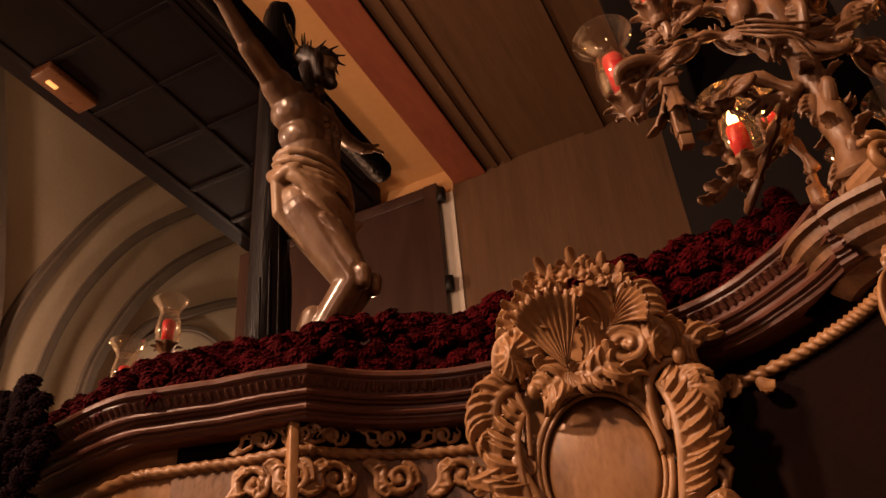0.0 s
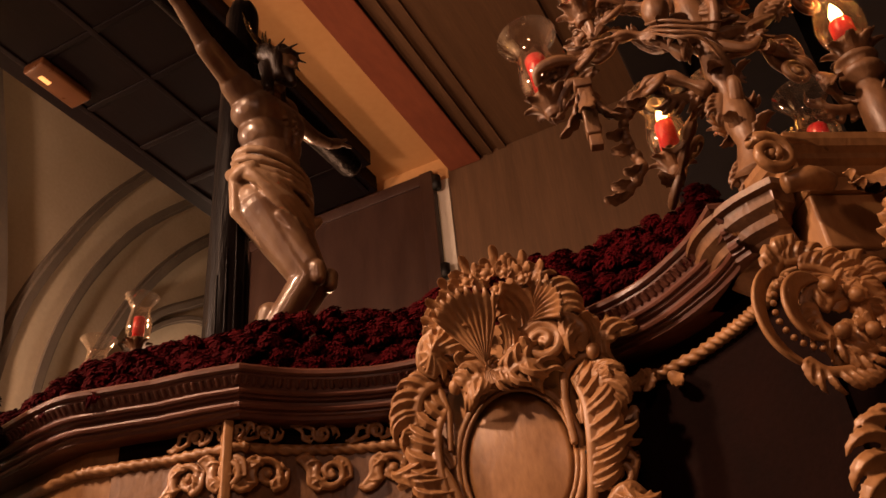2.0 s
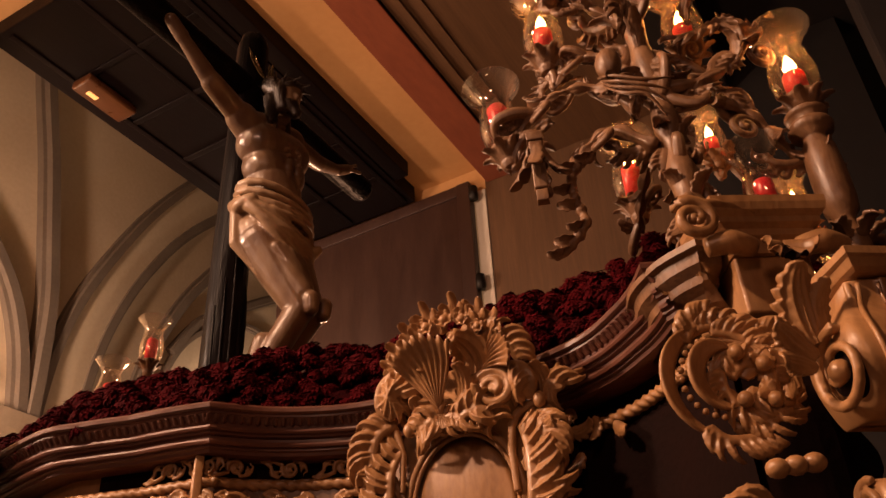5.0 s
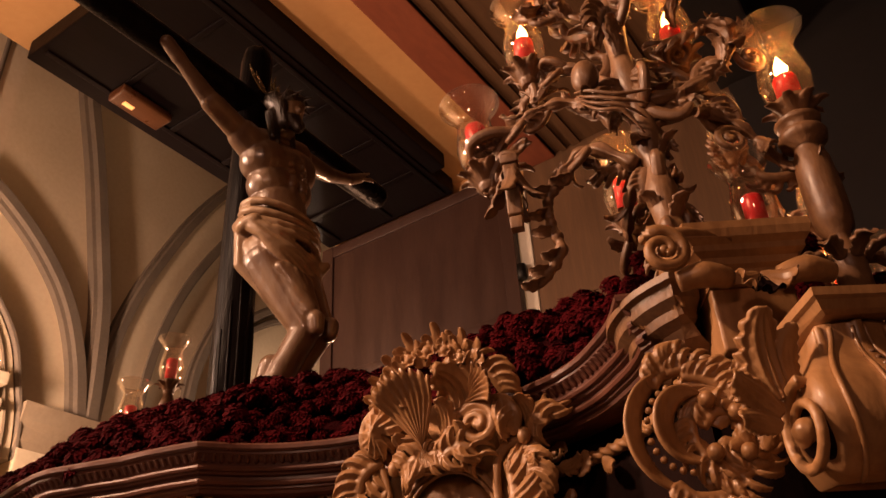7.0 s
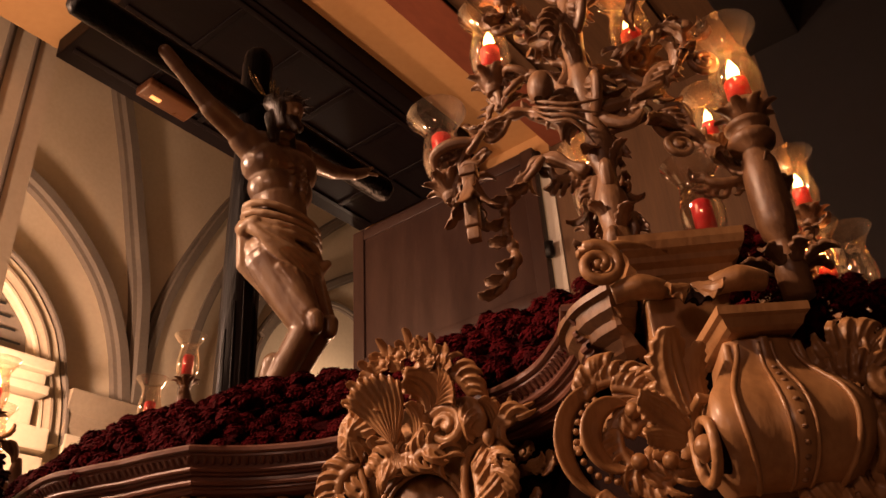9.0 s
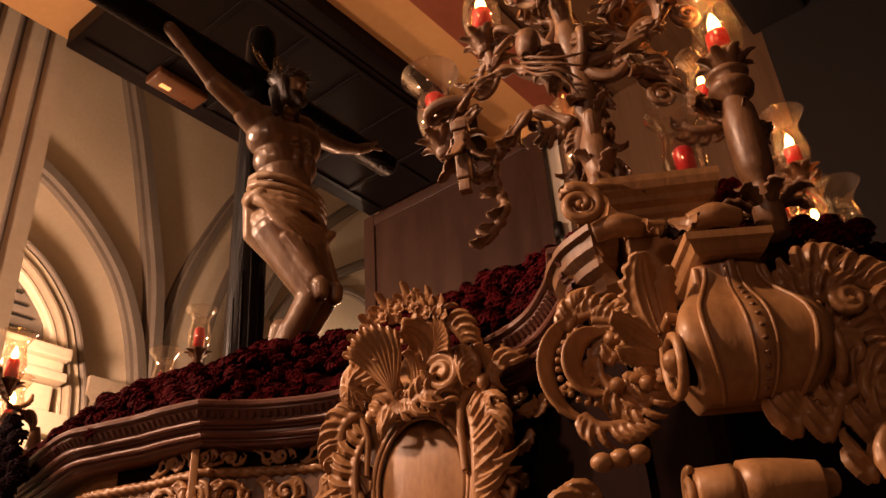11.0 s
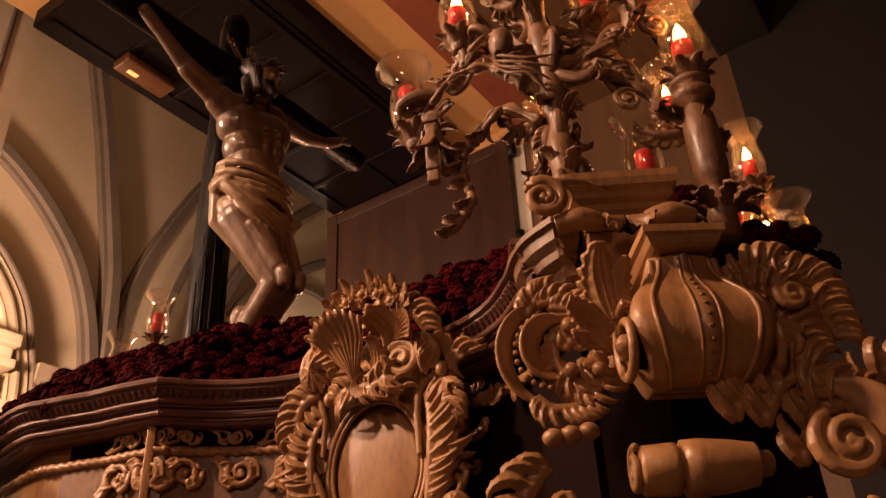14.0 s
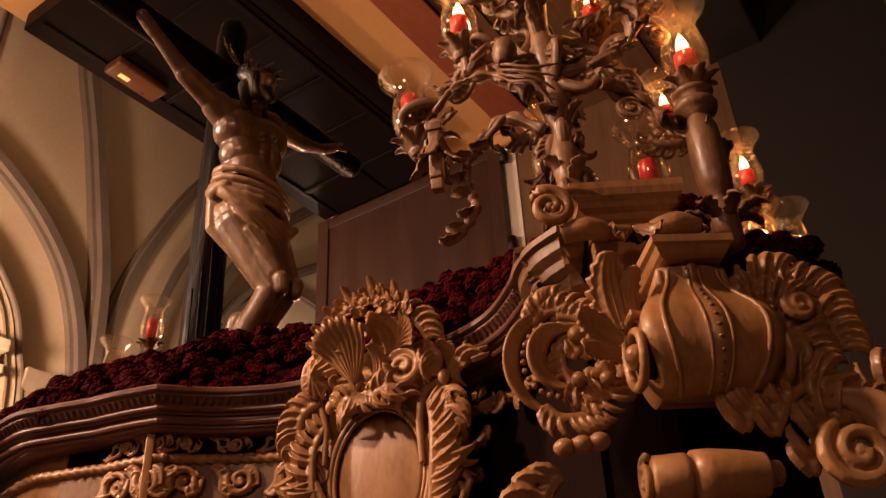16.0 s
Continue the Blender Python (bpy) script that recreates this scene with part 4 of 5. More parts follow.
for u in (-0.72, -0.16, 0.16, 0.72):
    bm = bmesh.new()
    tube(bm, [K(q[2] * u * 0.98, q[1], q[0] + 0.004 - 0.016 * abs(u) ** 3) for q in sm[2:48]], 0.0042 if abs(u) > 0.5 else 0.003, 7)
    part("raised_fillet", bm, WOOD, con)
# flat disc in the shade colour stands in for the scroll's hollow
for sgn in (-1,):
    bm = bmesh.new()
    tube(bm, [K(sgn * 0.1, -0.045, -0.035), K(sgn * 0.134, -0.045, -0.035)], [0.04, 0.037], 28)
    part("scroll_eye", bm, DEEPSHADE, con, "shade-black disc in place of the scroll's hollow")
for sgn in (-1, 1):
    bm = bmesh.new()
    scroll(bm, K(sgn * 0.138, -0.045, -0.035), G3, G2, 0.066, 1.6, 0.0105, 1.5, [K(sgn * 0.064, 0.14, -0.045), K(sgn * 0.068, 0.09, -0.04), K(sgn * 0.098, 0.035, -0.04)])
    ball(bm, K(sgn * 0.145, -0.048, -0.035), 0.017, 10, 8)
    carved("side_volute", bm, WOOD, con)
# comb of leaves on the near flank of the console
for u, v, a, ln, wd, bend in ((-0.15, 0.02, 106, 0.13, 0.085, 0.3), (-0.16, -0.01, 128, 0.09, 0.06, -0.6), (-0.12, 0.03, 112, 0.1, 0.05, 0.9), (-0.165, -0.03, 150, 0.07, 0.045, -0.9)):
    bm = bmesh.new()
    leaf(bm, K(u, v, -0.06), G1 * math.cos(radians(a)) + G2 * math.sin(radians(a)) + G3 * 0.1, G3, ln, wd, 0.9, 7, 0.3, n=44, bend=bend)
    carved("comb_leaf", bm, WOOD, con, voxel=0.0022)
# leafage on the far flank
for ctrl, side in (([(0.1, 0.02), (0.14, 0.06), (0.19, 0.06), (0.21, 0.02)], 1), ([(0.12, -0.02), (0.16, 0.01), (0.2, -0.01), (0.22, -0.05)], 1), ([(0.11, 0.06), (0.14, 0.11), (0.19, 0.12), (0.23, 0.09)], 1),
                   ([(0.12, -0.06), (0.16, -0.09), (0.2, -0.08), (0.23, -0.1)], -1), ([(0.1, -0.09), (0.14, -0.13), (0.19, -0.14), (0.22, -0.17)], -1), ([(0.17, 0.07), (0.21, 0.1), (0.26, 0.08), (0.28, 0.04)], 1), ([(0.2, 0.0), (0.24, 0.03), (0.27, 0.0), (0.28, -0.04)], 1)):
    bm = bmesh.new()
    plume(bm, [K(u, v, -0.06) for u, v in ctrl], G3, 10, 0.034, 0.0075, side)
    carved("acanthus_plume", bm, WOOD, con)
for u, v, r, st in ((0.17, -0.05, 0.03, 0.5), (0.2, 0.05, 0.026, 2.0), (0.21, -0.13, 0.035, 1.0)):
    bm = bmesh.new()
    scroll(bm, K(u, v, -0.035), G1, G2, r, 1.6, 0.01, st)
    carved("volute", bm, WOOD, con)

# leafy open scroll between bay and console
M, R1, R2, R3 = frame3((0.318, 1.738, 2.345), (0.9, 0.43, 0), (0.43, -0.9, 0), 0.8)


def crescent(F, o, r, a0, a1, width, w, depth=0.014, tall=1.15):
    """A broad blade along an arc, pointed at both ends, rounded in front."""
    bm = bmesh.new()
    rings = []
    for i in range(29):
        s = i / 28
        a = radians(a0 + (a1 - a0) * s)
        h = width * (0.04 + math.sin(math.pi * s) ** 0.75) * 0.5
        ring = []
        for x, y in ((-1, 0.0), (-0.92, 0.7), (-0.6, 0.95), (-0.2, 0.75), (0.2, 0.85), (0.6, 1.05), (0.92, 0.75), (1, 0.0), (0.5, -0.9), (-0.5, -0.9)):
            ring.append(F(o[0] + (r + x * h) * math.cos(a), o[1] + tall * (r + x * h) * math.sin(a), w + depth * y * (0.3 + 0.7 * math.sin(math.pi * s)) + 0.03 * math.sin(math.pi * s) * (1 + x) * 0.5))
        rings.append(ring)
    loft(bm, rings)
    return bm


ros = part("scroll_rosette", crescent(M, (-0.01, 0.0), 0.104, 84, 262, 0.036, 0.02), WOOD, paso, "open crescent scroll with a leafy rosette")
part("crescent", crescent(M, (0.004, 0.004), 0.06, 66, 282, 0.042, 0.035), WOOD, ros)
for i in range(12):
    a = radians(110 + 14 * i)
    bm = bmesh.new()
    ball(bm, M(0.077 * math.cos(a) - 0.01, 0.088 * math.sin(a), 0.045), 0.006, 7, 5)
    part("bead", bm, WOOD, ros)
for u, v, a, ln, wd, bend in ((-0.01, 0.01, 80, 0.24, 0.06, 4.4), (0.0, -0.015, 280, 0.22, 0.055, -4.4), (0.045, 0.0, 60, 0.2, 0.055, 4.0), (0.05, -0.02, 300, 0.19, 0.05, -4.0), (0.0, 0.09, 20, 0.16, 0.055, 2.2), (0.0, -0.1, 340, 0.15, 0.05, -2.2), (0.1, 0.05, 320, 0.13, 0.05, 1.5)):
    bm = bmesh.new()
    leaf(bm, M(u, v, 0.028), R1 * math.cos(radians(a)) + R2 * math.sin(radians(a)) + R3 * 0.12, R3, ln * 0.8, wd * 0.9, 0.5, 8, 0.4, n=48, bend=bend)
    carved("acanthus_leaf", bm, WOOD, ros, voxel=0.0022)
for u, v in ((0.035, 0.05), (0.03, -0.055), (0.085, 0.02), (0.09, -0.06)):
    bm = bmesh.new()
    ball(bm, M(u, v, 0.05), 0.014, 10, 8)
    part("bud", bm, WOOD, ros)
for ctrl, side in (([(0.0, 0.11), (0.04, 0.10), (0.075, 0.07), (0.08, 0.03)], 1), ([(-0.03, 0.12), (0.02, 0.125), (0.07, 0.10), (0.11, 0.06)], 1), ([(0.02, 0.0), (0.05, 0.03), (0.09, 0.02), (0.1, -0.02)], 1),
                   ([(0.0, 0.02), (0.0, -0.03), (0.03, -0.07), (0.07, -0.06)], -1), ([(0.03, -0.09), (0.07, -0.1), (0.11, -0.07), (0.115, -0.03)], -1), ([(-0.05, -0.1), (-0.02, -0.13), (0.03, -0.13), (0.07, -0.12)], -1),
                   ([(0.06, 0.06), (0.1, 0.05), (0.12, 0.01)], 1), ([(-0.06, 0.09), (-0.03, 0.13), (0.01, 0.15)], 1), ([(0.09, 0.09), (0.125, 0.09), (0.15, 0.05)], 1), ([(0.05, -0.03), (0.09, -0.05), (0.13, -0.05)], -1)):
    bm = bmesh.new()
    plume(bm, [M(u, v, 0.03) for u, v in ctrl], R3, 9, 0.026, 0.006, side)
    carved("acanthus_plume", bm, WOOD, ros)
# carving below: a lying scroll with ribbons and leaves round it
N, L1, L2, L3 = frame3((0.55, 1.65, 2.075), (0.85, 0.52, 0), (0.52, -0.85, 0))
bm = bmesh.new()
cut = [(-0.075, 0.030), (-0.07, 0.035), (-0.03, 0.037), (-0.022, 0.037), (-0.02, 0.030), (-0.015, 0.030), (-0.013, 0.04), (0.01, 0.041), (0.05, 0.037), (0.085, 0.031), (0.088, 0.031), (0.09, 0.02), (0.108, 0.018), (0.112, 0.012)]
tube(bm, [N(u, 0.0, 0.02) for u, r in cut], [r for u, r in cut], 24, lobes=3, depth=0.04)
low = part("lower_scroll", bm, WOOD, paso, "lying leaf scroll under the console")
bm = bmesh.new()
scroll(bm, N(-0.078, 0.0, 0.02), L3, L2, 0.034, 1.7, 0.009, 1.0)
carved("volute", bm, WOOD, low)
for i in range(3):
    bm = bmesh.new()
    ball(bm, N(-0.19 + 0.026 * i, 0.055 + 0.003 * i, 0.02), 0.017, 9, 7, (1, 1, 0.8))
    part("bud", bm, WOOD, low)
for ctrl, side in (([(0.12, 0.06), (0.16, 0.12), (0.21, 0.13), (0.24, 0.09)], 1), ([(0.16, 0.0), (0.2, 0.07), (0.26, 0.08), (0.29, 0.04)], 1), ([(0.15, -0.05), (0.2, -0.1), (0.26, -0.1), (0.29, -0.05)], -1), ([(0.26, 0.06), (0.3, 0.12), (0.35, 0.12), (0.39, 0.08)], 1),
                   ([(0.28, -0.02), (0.33, 0.03), (0.38, 0.01), (0.4, -0.04)], 1), ([(0.26, -0.1), (0.31, -0.14), (0.36, -0.12), (0.4, -0.15)], -1), ([(-0.18, -0.02), (-0.15, -0.08), (-0.1, -0.1), (-0.06, -0.08)], -1), ([(-0.04, -0.07), (0.02, -0.11), (0.08, -0.11), (0.12, -0.08)], -1),
                   ([(0.08, 0.07), (0.1, 0.11), (0.14, 0.15)], 1), ([(-0.2, 0.02), (-0.24, -0.03), (-0.24, -0.1), (-0.2, -0.14)], -1)):
    bm = bmesh.new()
    plume(bm, [N(u, v, 0.0) for u, v in ctrl], L3, 10, 0.04, 0.008, side)
    carved("acanthus_plume", bm, WOOD, low)
for u, v, r in ((0.22, 0.02, 0.05), (0.31, 0.0, 0.045), (0.27, -0.09, 0.05)):
    bm = bmesh.new()
    scroll(bm, N(u, v, 0.03), L1, L2, r, 1.7, 0.015, u * 9)
    carved("volute", bm, WOOD, low)
for r, u0 in ((0.14, 0.2), (0.12, 0.36)):
    part("crescent", crescent(N, (u0, 0.0), r * 0.7, -70, 85, 0.06, 0.01), WOOD, low)

# ---- cross and carved figure ----
cross = thing("cross", (-1.5, 2.385, 2.56), "tall black lacquered round-log cross rising from the flowers", "cross")
bm = bmesh.new()
lathe(bm, [(0.075, 2.56), (0.075, 3.2), (0.072, 4.0), (0.07, 4.78), (0.06, 4.83), (0.035, 4.86), (0.0, 4.865)], 18, (-1.5, 2.385, 0))
for v in bm.verts:
    a = math.atan2(v.co.y - 2.385, v.co.x + 1.5)
    v.co.x += 0.004 * math.sin(7 * a + v.co.z * 2)
    v.co.y += 0.004 * math.cos(5 * a - v.co.z * 3)
part("stem", bm, BLACKWOOD, cross, "black round stem with split-grain grooves")
bm = bmesh.new()
tube(bm, [V(-1.5, 1.48, 4.49), V(-1.5, 1.5, 4.49), V(-1.5, 2.385, 4.50), V(-1.5, 3.28, 4.51), V(-1.5, 3.31, 4.51)], [0.05, 0.066, 0.068, 0.066, 0.05], 16)
part("crossbeam", bm, BLACKWOOD, cross)
for i in range(5):
    bm = bmesh.new()
    a = -1.3 + 0.42 * i
    x, y = -1.5 + 0.073 * math.cos(a), 2.385 + 0.073 * math.sin(a)
    curve_tube(bm, [V(x, y, 2.62), V(x + 0.004, y + 0.004, 2.9 + 0.1 * i), V(x, y - 0.004, 3.35 + 0.12 * (i % 3))], [0.006, 0.008, 0.003], 5, 6)
    part("bark_ridge", bm, BLACKWOOD, cross)

# the figure is one mesh: limbs as tapered capsules, melted together
SK, HR, CL = 0, 1, 2
ARMS = [  # from, to, radius, radius, finish
    ((-1.410, 2.320, 4.235), (-1.415, 2.090, 4.310), 0.056, 0.045, SK), ((-1.415, 2.090, 4.310), (-1.430, 1.920, 4.430), 0.040, 0.026, SK), ((-1.430, 1.920, 4.430), (-1.440, 1.860, 4.480), 0.030, 0.028, SK),
    ((-1.420, 2.620, 4.350), (-1.430, 2.820, 4.385), 0.050, 0.038, SK), ((-1.430, 2.820, 4.385), (-1.445, 2.990, 4.465), 0.038, 0.026, SK), ((-1.445, 2.990, 4.465), (-1.440, 3.070, 4.520), 0.030, 0.026, SK),
    ((-1.430, 3.060, 4.510), (-1.390, 3.110, 4.500), 0.012, 0.009, SK), ((-1.440, 3.070, 4.530), (-1.410, 3.100, 4.550), 0.012, 0.009, SK),
]
TRUNK = [
    ((-1.410, 2.350, 4.240), (-1.420, 2.580, 4.330), 0.084, 0.078, SK), ((-1.390, 2.380, 4.160), (-1.400, 2.550, 4.210), 0.106, 0.106, SK), ((-1.385, 2.420, 4.050), (-1.395, 2.520, 4.080), 0.106, 0.106, SK),
    ((-1.380, 2.455, 3.960), (-1.380, 2.475, 3.850), 0.118, 0.123, SK), ((-1.350, 2.380, 4.170), (-1.355, 2.440, 4.190), 0.067, 0.062, SK), ((-1.355, 2.520, 4.210), (-1.365, 2.570, 4.230), 0.067, 0.056, SK),
    ((-1.390, 2.460, 4.300), (-1.330, 2.430, 4.380), 0.050, 0.045, SK),
]
HEAD = [
    ((-1.290, 2.405, 4.420), (-1.280, 2.400, 4.360), 0.066, 0.052, SK), ((-1.235, 2.400, 4.390), (-1.225, 2.400, 4.375), 0.014, 0.014, SK),
    ((-1.320, 2.410, 4.440), (-1.330, 2.420, 4.400), 0.068, 0.062, HR), ((-1.330, 2.370, 4.400), (-1.310, 2.345, 4.270), 0.035, 0.026, HR), ((-1.350, 2.450, 4.400), (-1.350, 2.480, 4.280), 0.035, 0.028, HR),
    ((-1.255, 2.405, 4.335), (-1.240, 2.405, 4.300), 0.034, 0.020, HR), ((-1.310, 2.345, 4.280), (-1.300, 2.360, 4.220), 0.024, 0.012, HR),
]
LEGS = [
    ((-1.385, 2.410, 3.800), (-1.380, 2.545, 3.800), 0.100, 0.105, CL), ((-1.375, 2.395, 3.710), (-1.360, 2.555, 3.720), 0.095, 0.105, CL), ((-1.360, 2.365, 3.620), (-1.350, 2.435, 3.630), 0.050, 0.075, CL),
    ((-1.350, 2.395, 3.660), (-1.220, 2.410, 3.360), 0.098, 0.056, SK), ((-1.350, 2.535, 3.680), (-1.225, 2.485, 3.370), 0.098, 0.056, SK),
    ((-1.220, 2.410, 3.360), (-1.330, 2.420, 3.100), 0.055, 0.046, SK), ((-1.330, 2.420, 3.100), (-1.380, 2.425, 2.850), 0.052, 0.038, SK), ((-1.225, 2.485, 3.370), (-1.360, 2.485, 3.100), 0.053, 0.047, SK), ((-1.360, 2.485, 3.100), (-1.400, 2.455, 2.850), 0.056, 0.038, SK),
    ((-1.380, 2.425, 2.830), (-1.280, 2.435, 2.720), 0.036, 0.026, SK),
]
CAPS = ARMS + TRUNK + HEAD + LEGS
for i in range(5):
    z = 4.20 - 0.034 * i
    for sg in (-1, 1):
        y = 2.475 + sg * 0.02
        CAPS.append(((-1.295 + 0.006 * i, y + sg * 0.012, z - 0.012 + 0.012 * sg), (-1.345 + 0.004 * i, 2.465 + sg * (0.1 - 0.004 * i), z - 0.03 + 0.02 * sg), 0.011, 0.012, SK))
for i in range(3):
    for sg in (-1, 1):
        CAPS.append(((-1.285, 2.47 + sg * 0.026, 4.06 - 0.055 * i), (-1.283, 2.47 + sg * 0.03, 4.035 - 0.055 * i), 0.022, 0.022, SK))
# loin cloth: girdle folds round the hips, a sash slanting over the far thigh, a fall behind the near thigh and a hanging end
def fold(a0, a1, z0, z1, sag, ra, rb, wide=1.0, wave=0.0):
    last = None
    for k in range(13):
        s = k / 12
        a = radians(a0 + (a1 - a0) * s)
        z = z0 + (z1 - z0) * s - sag * math.sin(math.pi * s) + 0.008 * math.sin(7 * s + wave)
        w = wide * (1 + 0.03 * math.sin(9 * s + wave))
        p = (-1.372 + 0.132 * w * math.cos(a), 2.474 + 0.172 * w * math.sin(a), z)
        r = ra + (rb - ra) * s
        if last:
            CAPS.append((last[0], p, last[1], r, CL))
        last = (p, r)


for i in range(4):
    fold(-150, 110, 3.935 - 0.034 * i, 3.875 - 0.05 * i, 0.022, 0.019 - 0.002 * (i % 2), 0.012, 0.97 + 0.025 * i, i)
for i in range(6):
    fold(-115 + 9 * i, 66, 3.835 - 0.012 * i, 3.655 - 0.036 * i, 0.012 + 0.01 * i, 0.017, 0.014 + 0.003 * (i % 2), 1.05 + 0.012 * i, 2 * i)
fold(-160, -75, 3.90, 3.80, 0.03, 0.03, 0.03, 1.04)
for i in range(7):
    y = 2.315 + 0.016 * i
    CAPS.append(((-1.43 + 0.012 * i, y - 0.016 * (i % 2), 3.83), (-1.405 + 0.014 * i, y - 0.012 + 0.008 * (i % 2), 3.64), 0.026, 0.022, CL))
    CAPS.append(((-1.405 + 0.014 * i, y - 0.012 + 0.008 * (i % 2), 3.64), (-1.33 + 0.012 * i, 2.345 + 0.008 * i, 3.50 - 0.014 * i), 0.022, 0.01, CL))
for i in range(6):
    y = 2.565 + 0.016 * i
    CAPS.append(((-1.285 - 0.008 * i, y, 3.70), (-1.245 - 0.008 * i, y + 0.008 * (i % 2), 3.44 + 0.028 * (i % 3)), 0.022, 0.011 + 0.005 * (i % 2), CL))
CAPS.append(((-1.29, 2.6, 3.69), (-1.27, 2.64, 3.73), 0.035, 0.02, CL))
for i in range(5):
    s = i / 4
    CAPS.append(((-1.245 + 0.01 * i, 2.36 + 0.022 * i, 3.60 - 0.01 * i), (-1.175, 2.395 + 0.008 * i, 3.44), 0.024 + 0.01 * math.sin(3.14 * s), 0.013, SK))
# kneecaps, calves, near collarbone, and added dark hair that stands for shade on the face
CAPS += [((-1.168, 2.405, 3.385), (-1.166, 2.41, 3.345), 0.034, 0.03, SK), ((-1.17, 2.487, 3.39), (-1.17, 2.487, 3.355), 0.034, 0.03, SK),
         ((-1.325, 2.40, 3.24), (-1.36, 2.41, 3.08), 0.046, 0.034, SK), ((-1.30, 2.39, 3.62), (-1.20, 2.40, 3.42), 0.066, 0.045, SK),
         ((-1.345, 2.375, 4.265), (-1.335, 2.44, 4.285), 0.018, 0.016, SK), ((-1.41, 2.27, 4.25), (-1.40, 2.32, 4.215), 0.068, 0.07, SK),
         ((-1.33, 2.352, 4.455), (-1.285, 2.352, 4.40), 0.046, 0.036, HR), ((-1.285, 2.352, 4.40), (-1.275, 2.366, 4.315), 0.036, 0.028, HR), ((-1.32, 2.335, 4.36), (-1.30, 2.33, 4.23), 0.03, 0.016, HR),
         ((-1.262, 2.39, 4.335), (-1.235, 2.41, 4.29), 0.036, 0.02, HR), ((-1.27, 2.44, 4.34), (-1.25, 2.43, 4.31), 0.032, 0.02, HR), ((-1.27, 2.38, 4.465), (-1.255, 2.43, 4.465), 0.032, 0.03, HR)]
for i in range(12):
    a, b = 2 * math.pi * i / 12, 2 * math.pi * (i + 1) / 12
    CAPS.append(((-1.30 + 0.07 * math.cos(a), 2.405 + 0.07 * math.sin(a), 4.445 + 0.02 * math.sin(a)), (-1.30 + 0.07 * math.cos(b), 2.405 + 0.07 * math.sin(b), 4.445 + 0.02 * math.sin(b)), 0.014, 0.014, HR))
    CAPS.append(((-1.30 + 0.075 * math.cos(a), 2.405 + 0.075 * math.sin(a), 4.445), (-1.30 + 0.115 * math.cos(a + 0.3), 2.405 + 0.115 * math.sin(a + 0.3), 4.46), 0.008, 0.004, HR))



def knee_bend(p):
    """The legs lie close to the stem from the hips down."""
    k = min(max((3.78 - p[2]) / 0.34, 0.0), 1.0)
    g = math.exp(-((p[2] - 3.38) / 0.17) ** 2)
    return (p[0] - 0.045 * k * k * (3 - 2 * k) + 0.05 * g, p[1] + 0.015 * k + 0.055 * g, p[2] - 0.035)


CAPS = [(knee_bend(p), knee_bend(q), ra, rb, kind) for p, q, ra, rb, kind in CAPS]
bm = bmesh.new()
for p, q, ra, rb, _ in CAPS:
    p, q = Vector(p), Vector(q)
    d = q - p
    if d.length < 1e-4:
        d = V(0, 0, 1e-3)
    u = d.normalized()
    k = [(-math.sin(a), math.cos(a)) for a in (math.pi / 2, 1.25, 0.9, 0.6, 0.3, 0)]
    pts = [p + u * (ra * s) for s, c in k] + [q - u * (rb * s) for s, c in k[::-1]]
    rad = [max(ra * c, 0.0008) for s, c in k] + [max(rb * c, 0.0008) for s, c in k[::-1]]
    tube(bm, pts, rad, 26)
bm = melt(bm, 0.005, 3)
fig = bpy.data.meshes.new("carved_figure")
bm.to_mesh(fig)
bm.free()
for mt in (SKIN, HAIR, CLOTH):
    fig.materials.append(mt)
cent = np.array([p.center for p in fig.polygons])
best, which = np.full(len(cent), 9.0), np.zeros(len(cent), int)
for p, q, ra, rb, kind in CAPS:
    p, q = np.array(p), np.array(q)
    d = q - p
    s = np.clip((cent - p) @ d / max(d @ d, 1e-9), 0, 1)
    dist = np.linalg.norm(cent - p - s[:, None] * d, axis=1) - (ra + (rb - ra) * s)
    hit = dist < best
    best[hit], which[hit] = dist[hit], kind
fig.polygons.foreach_set("material_index", which)
fig.polygons.foreach_set("use_smooth", np.ones(len(cent), bool))
tagged(new("carved_figure", fig), "glazed polychrome wooden crucifix figure with draped loin cloth", "statue")
rays = thing("halo_rays", (-1.36, 2.4, 4.46), "gilded silver ray ornaments on the figure's head", "ornament")
for y0, dy, dz, ln in ((2.31, -0.62, 0.75, 0.15), (2.37, 0.0, 1.0, 0.15)):
    for k in (-1, 0, 1):
        bm = bmesh.new()
        d = V(-0.1, dy + 0.10 * k, dz).normalized()
        b = V(-1.34, y0 + 0.012 * k, 4.44)
        leaf(bm, b, d, V(1, 0, 0.2), ln - 0.03 * abs(k), 0.02, 0.1, 1, n=6)
        part("ray", bm, SILVER, rays)

# ---- candelabra ----
TULIP = [(0.022, 0.0), (0.04, 0.004), (0.052, 0.03), (0.056, 0.065), (0.05, 0.105), (0.042, 0.14), (0.045, 0.165), (0.062, 0.195), (0.078, 0.215)]


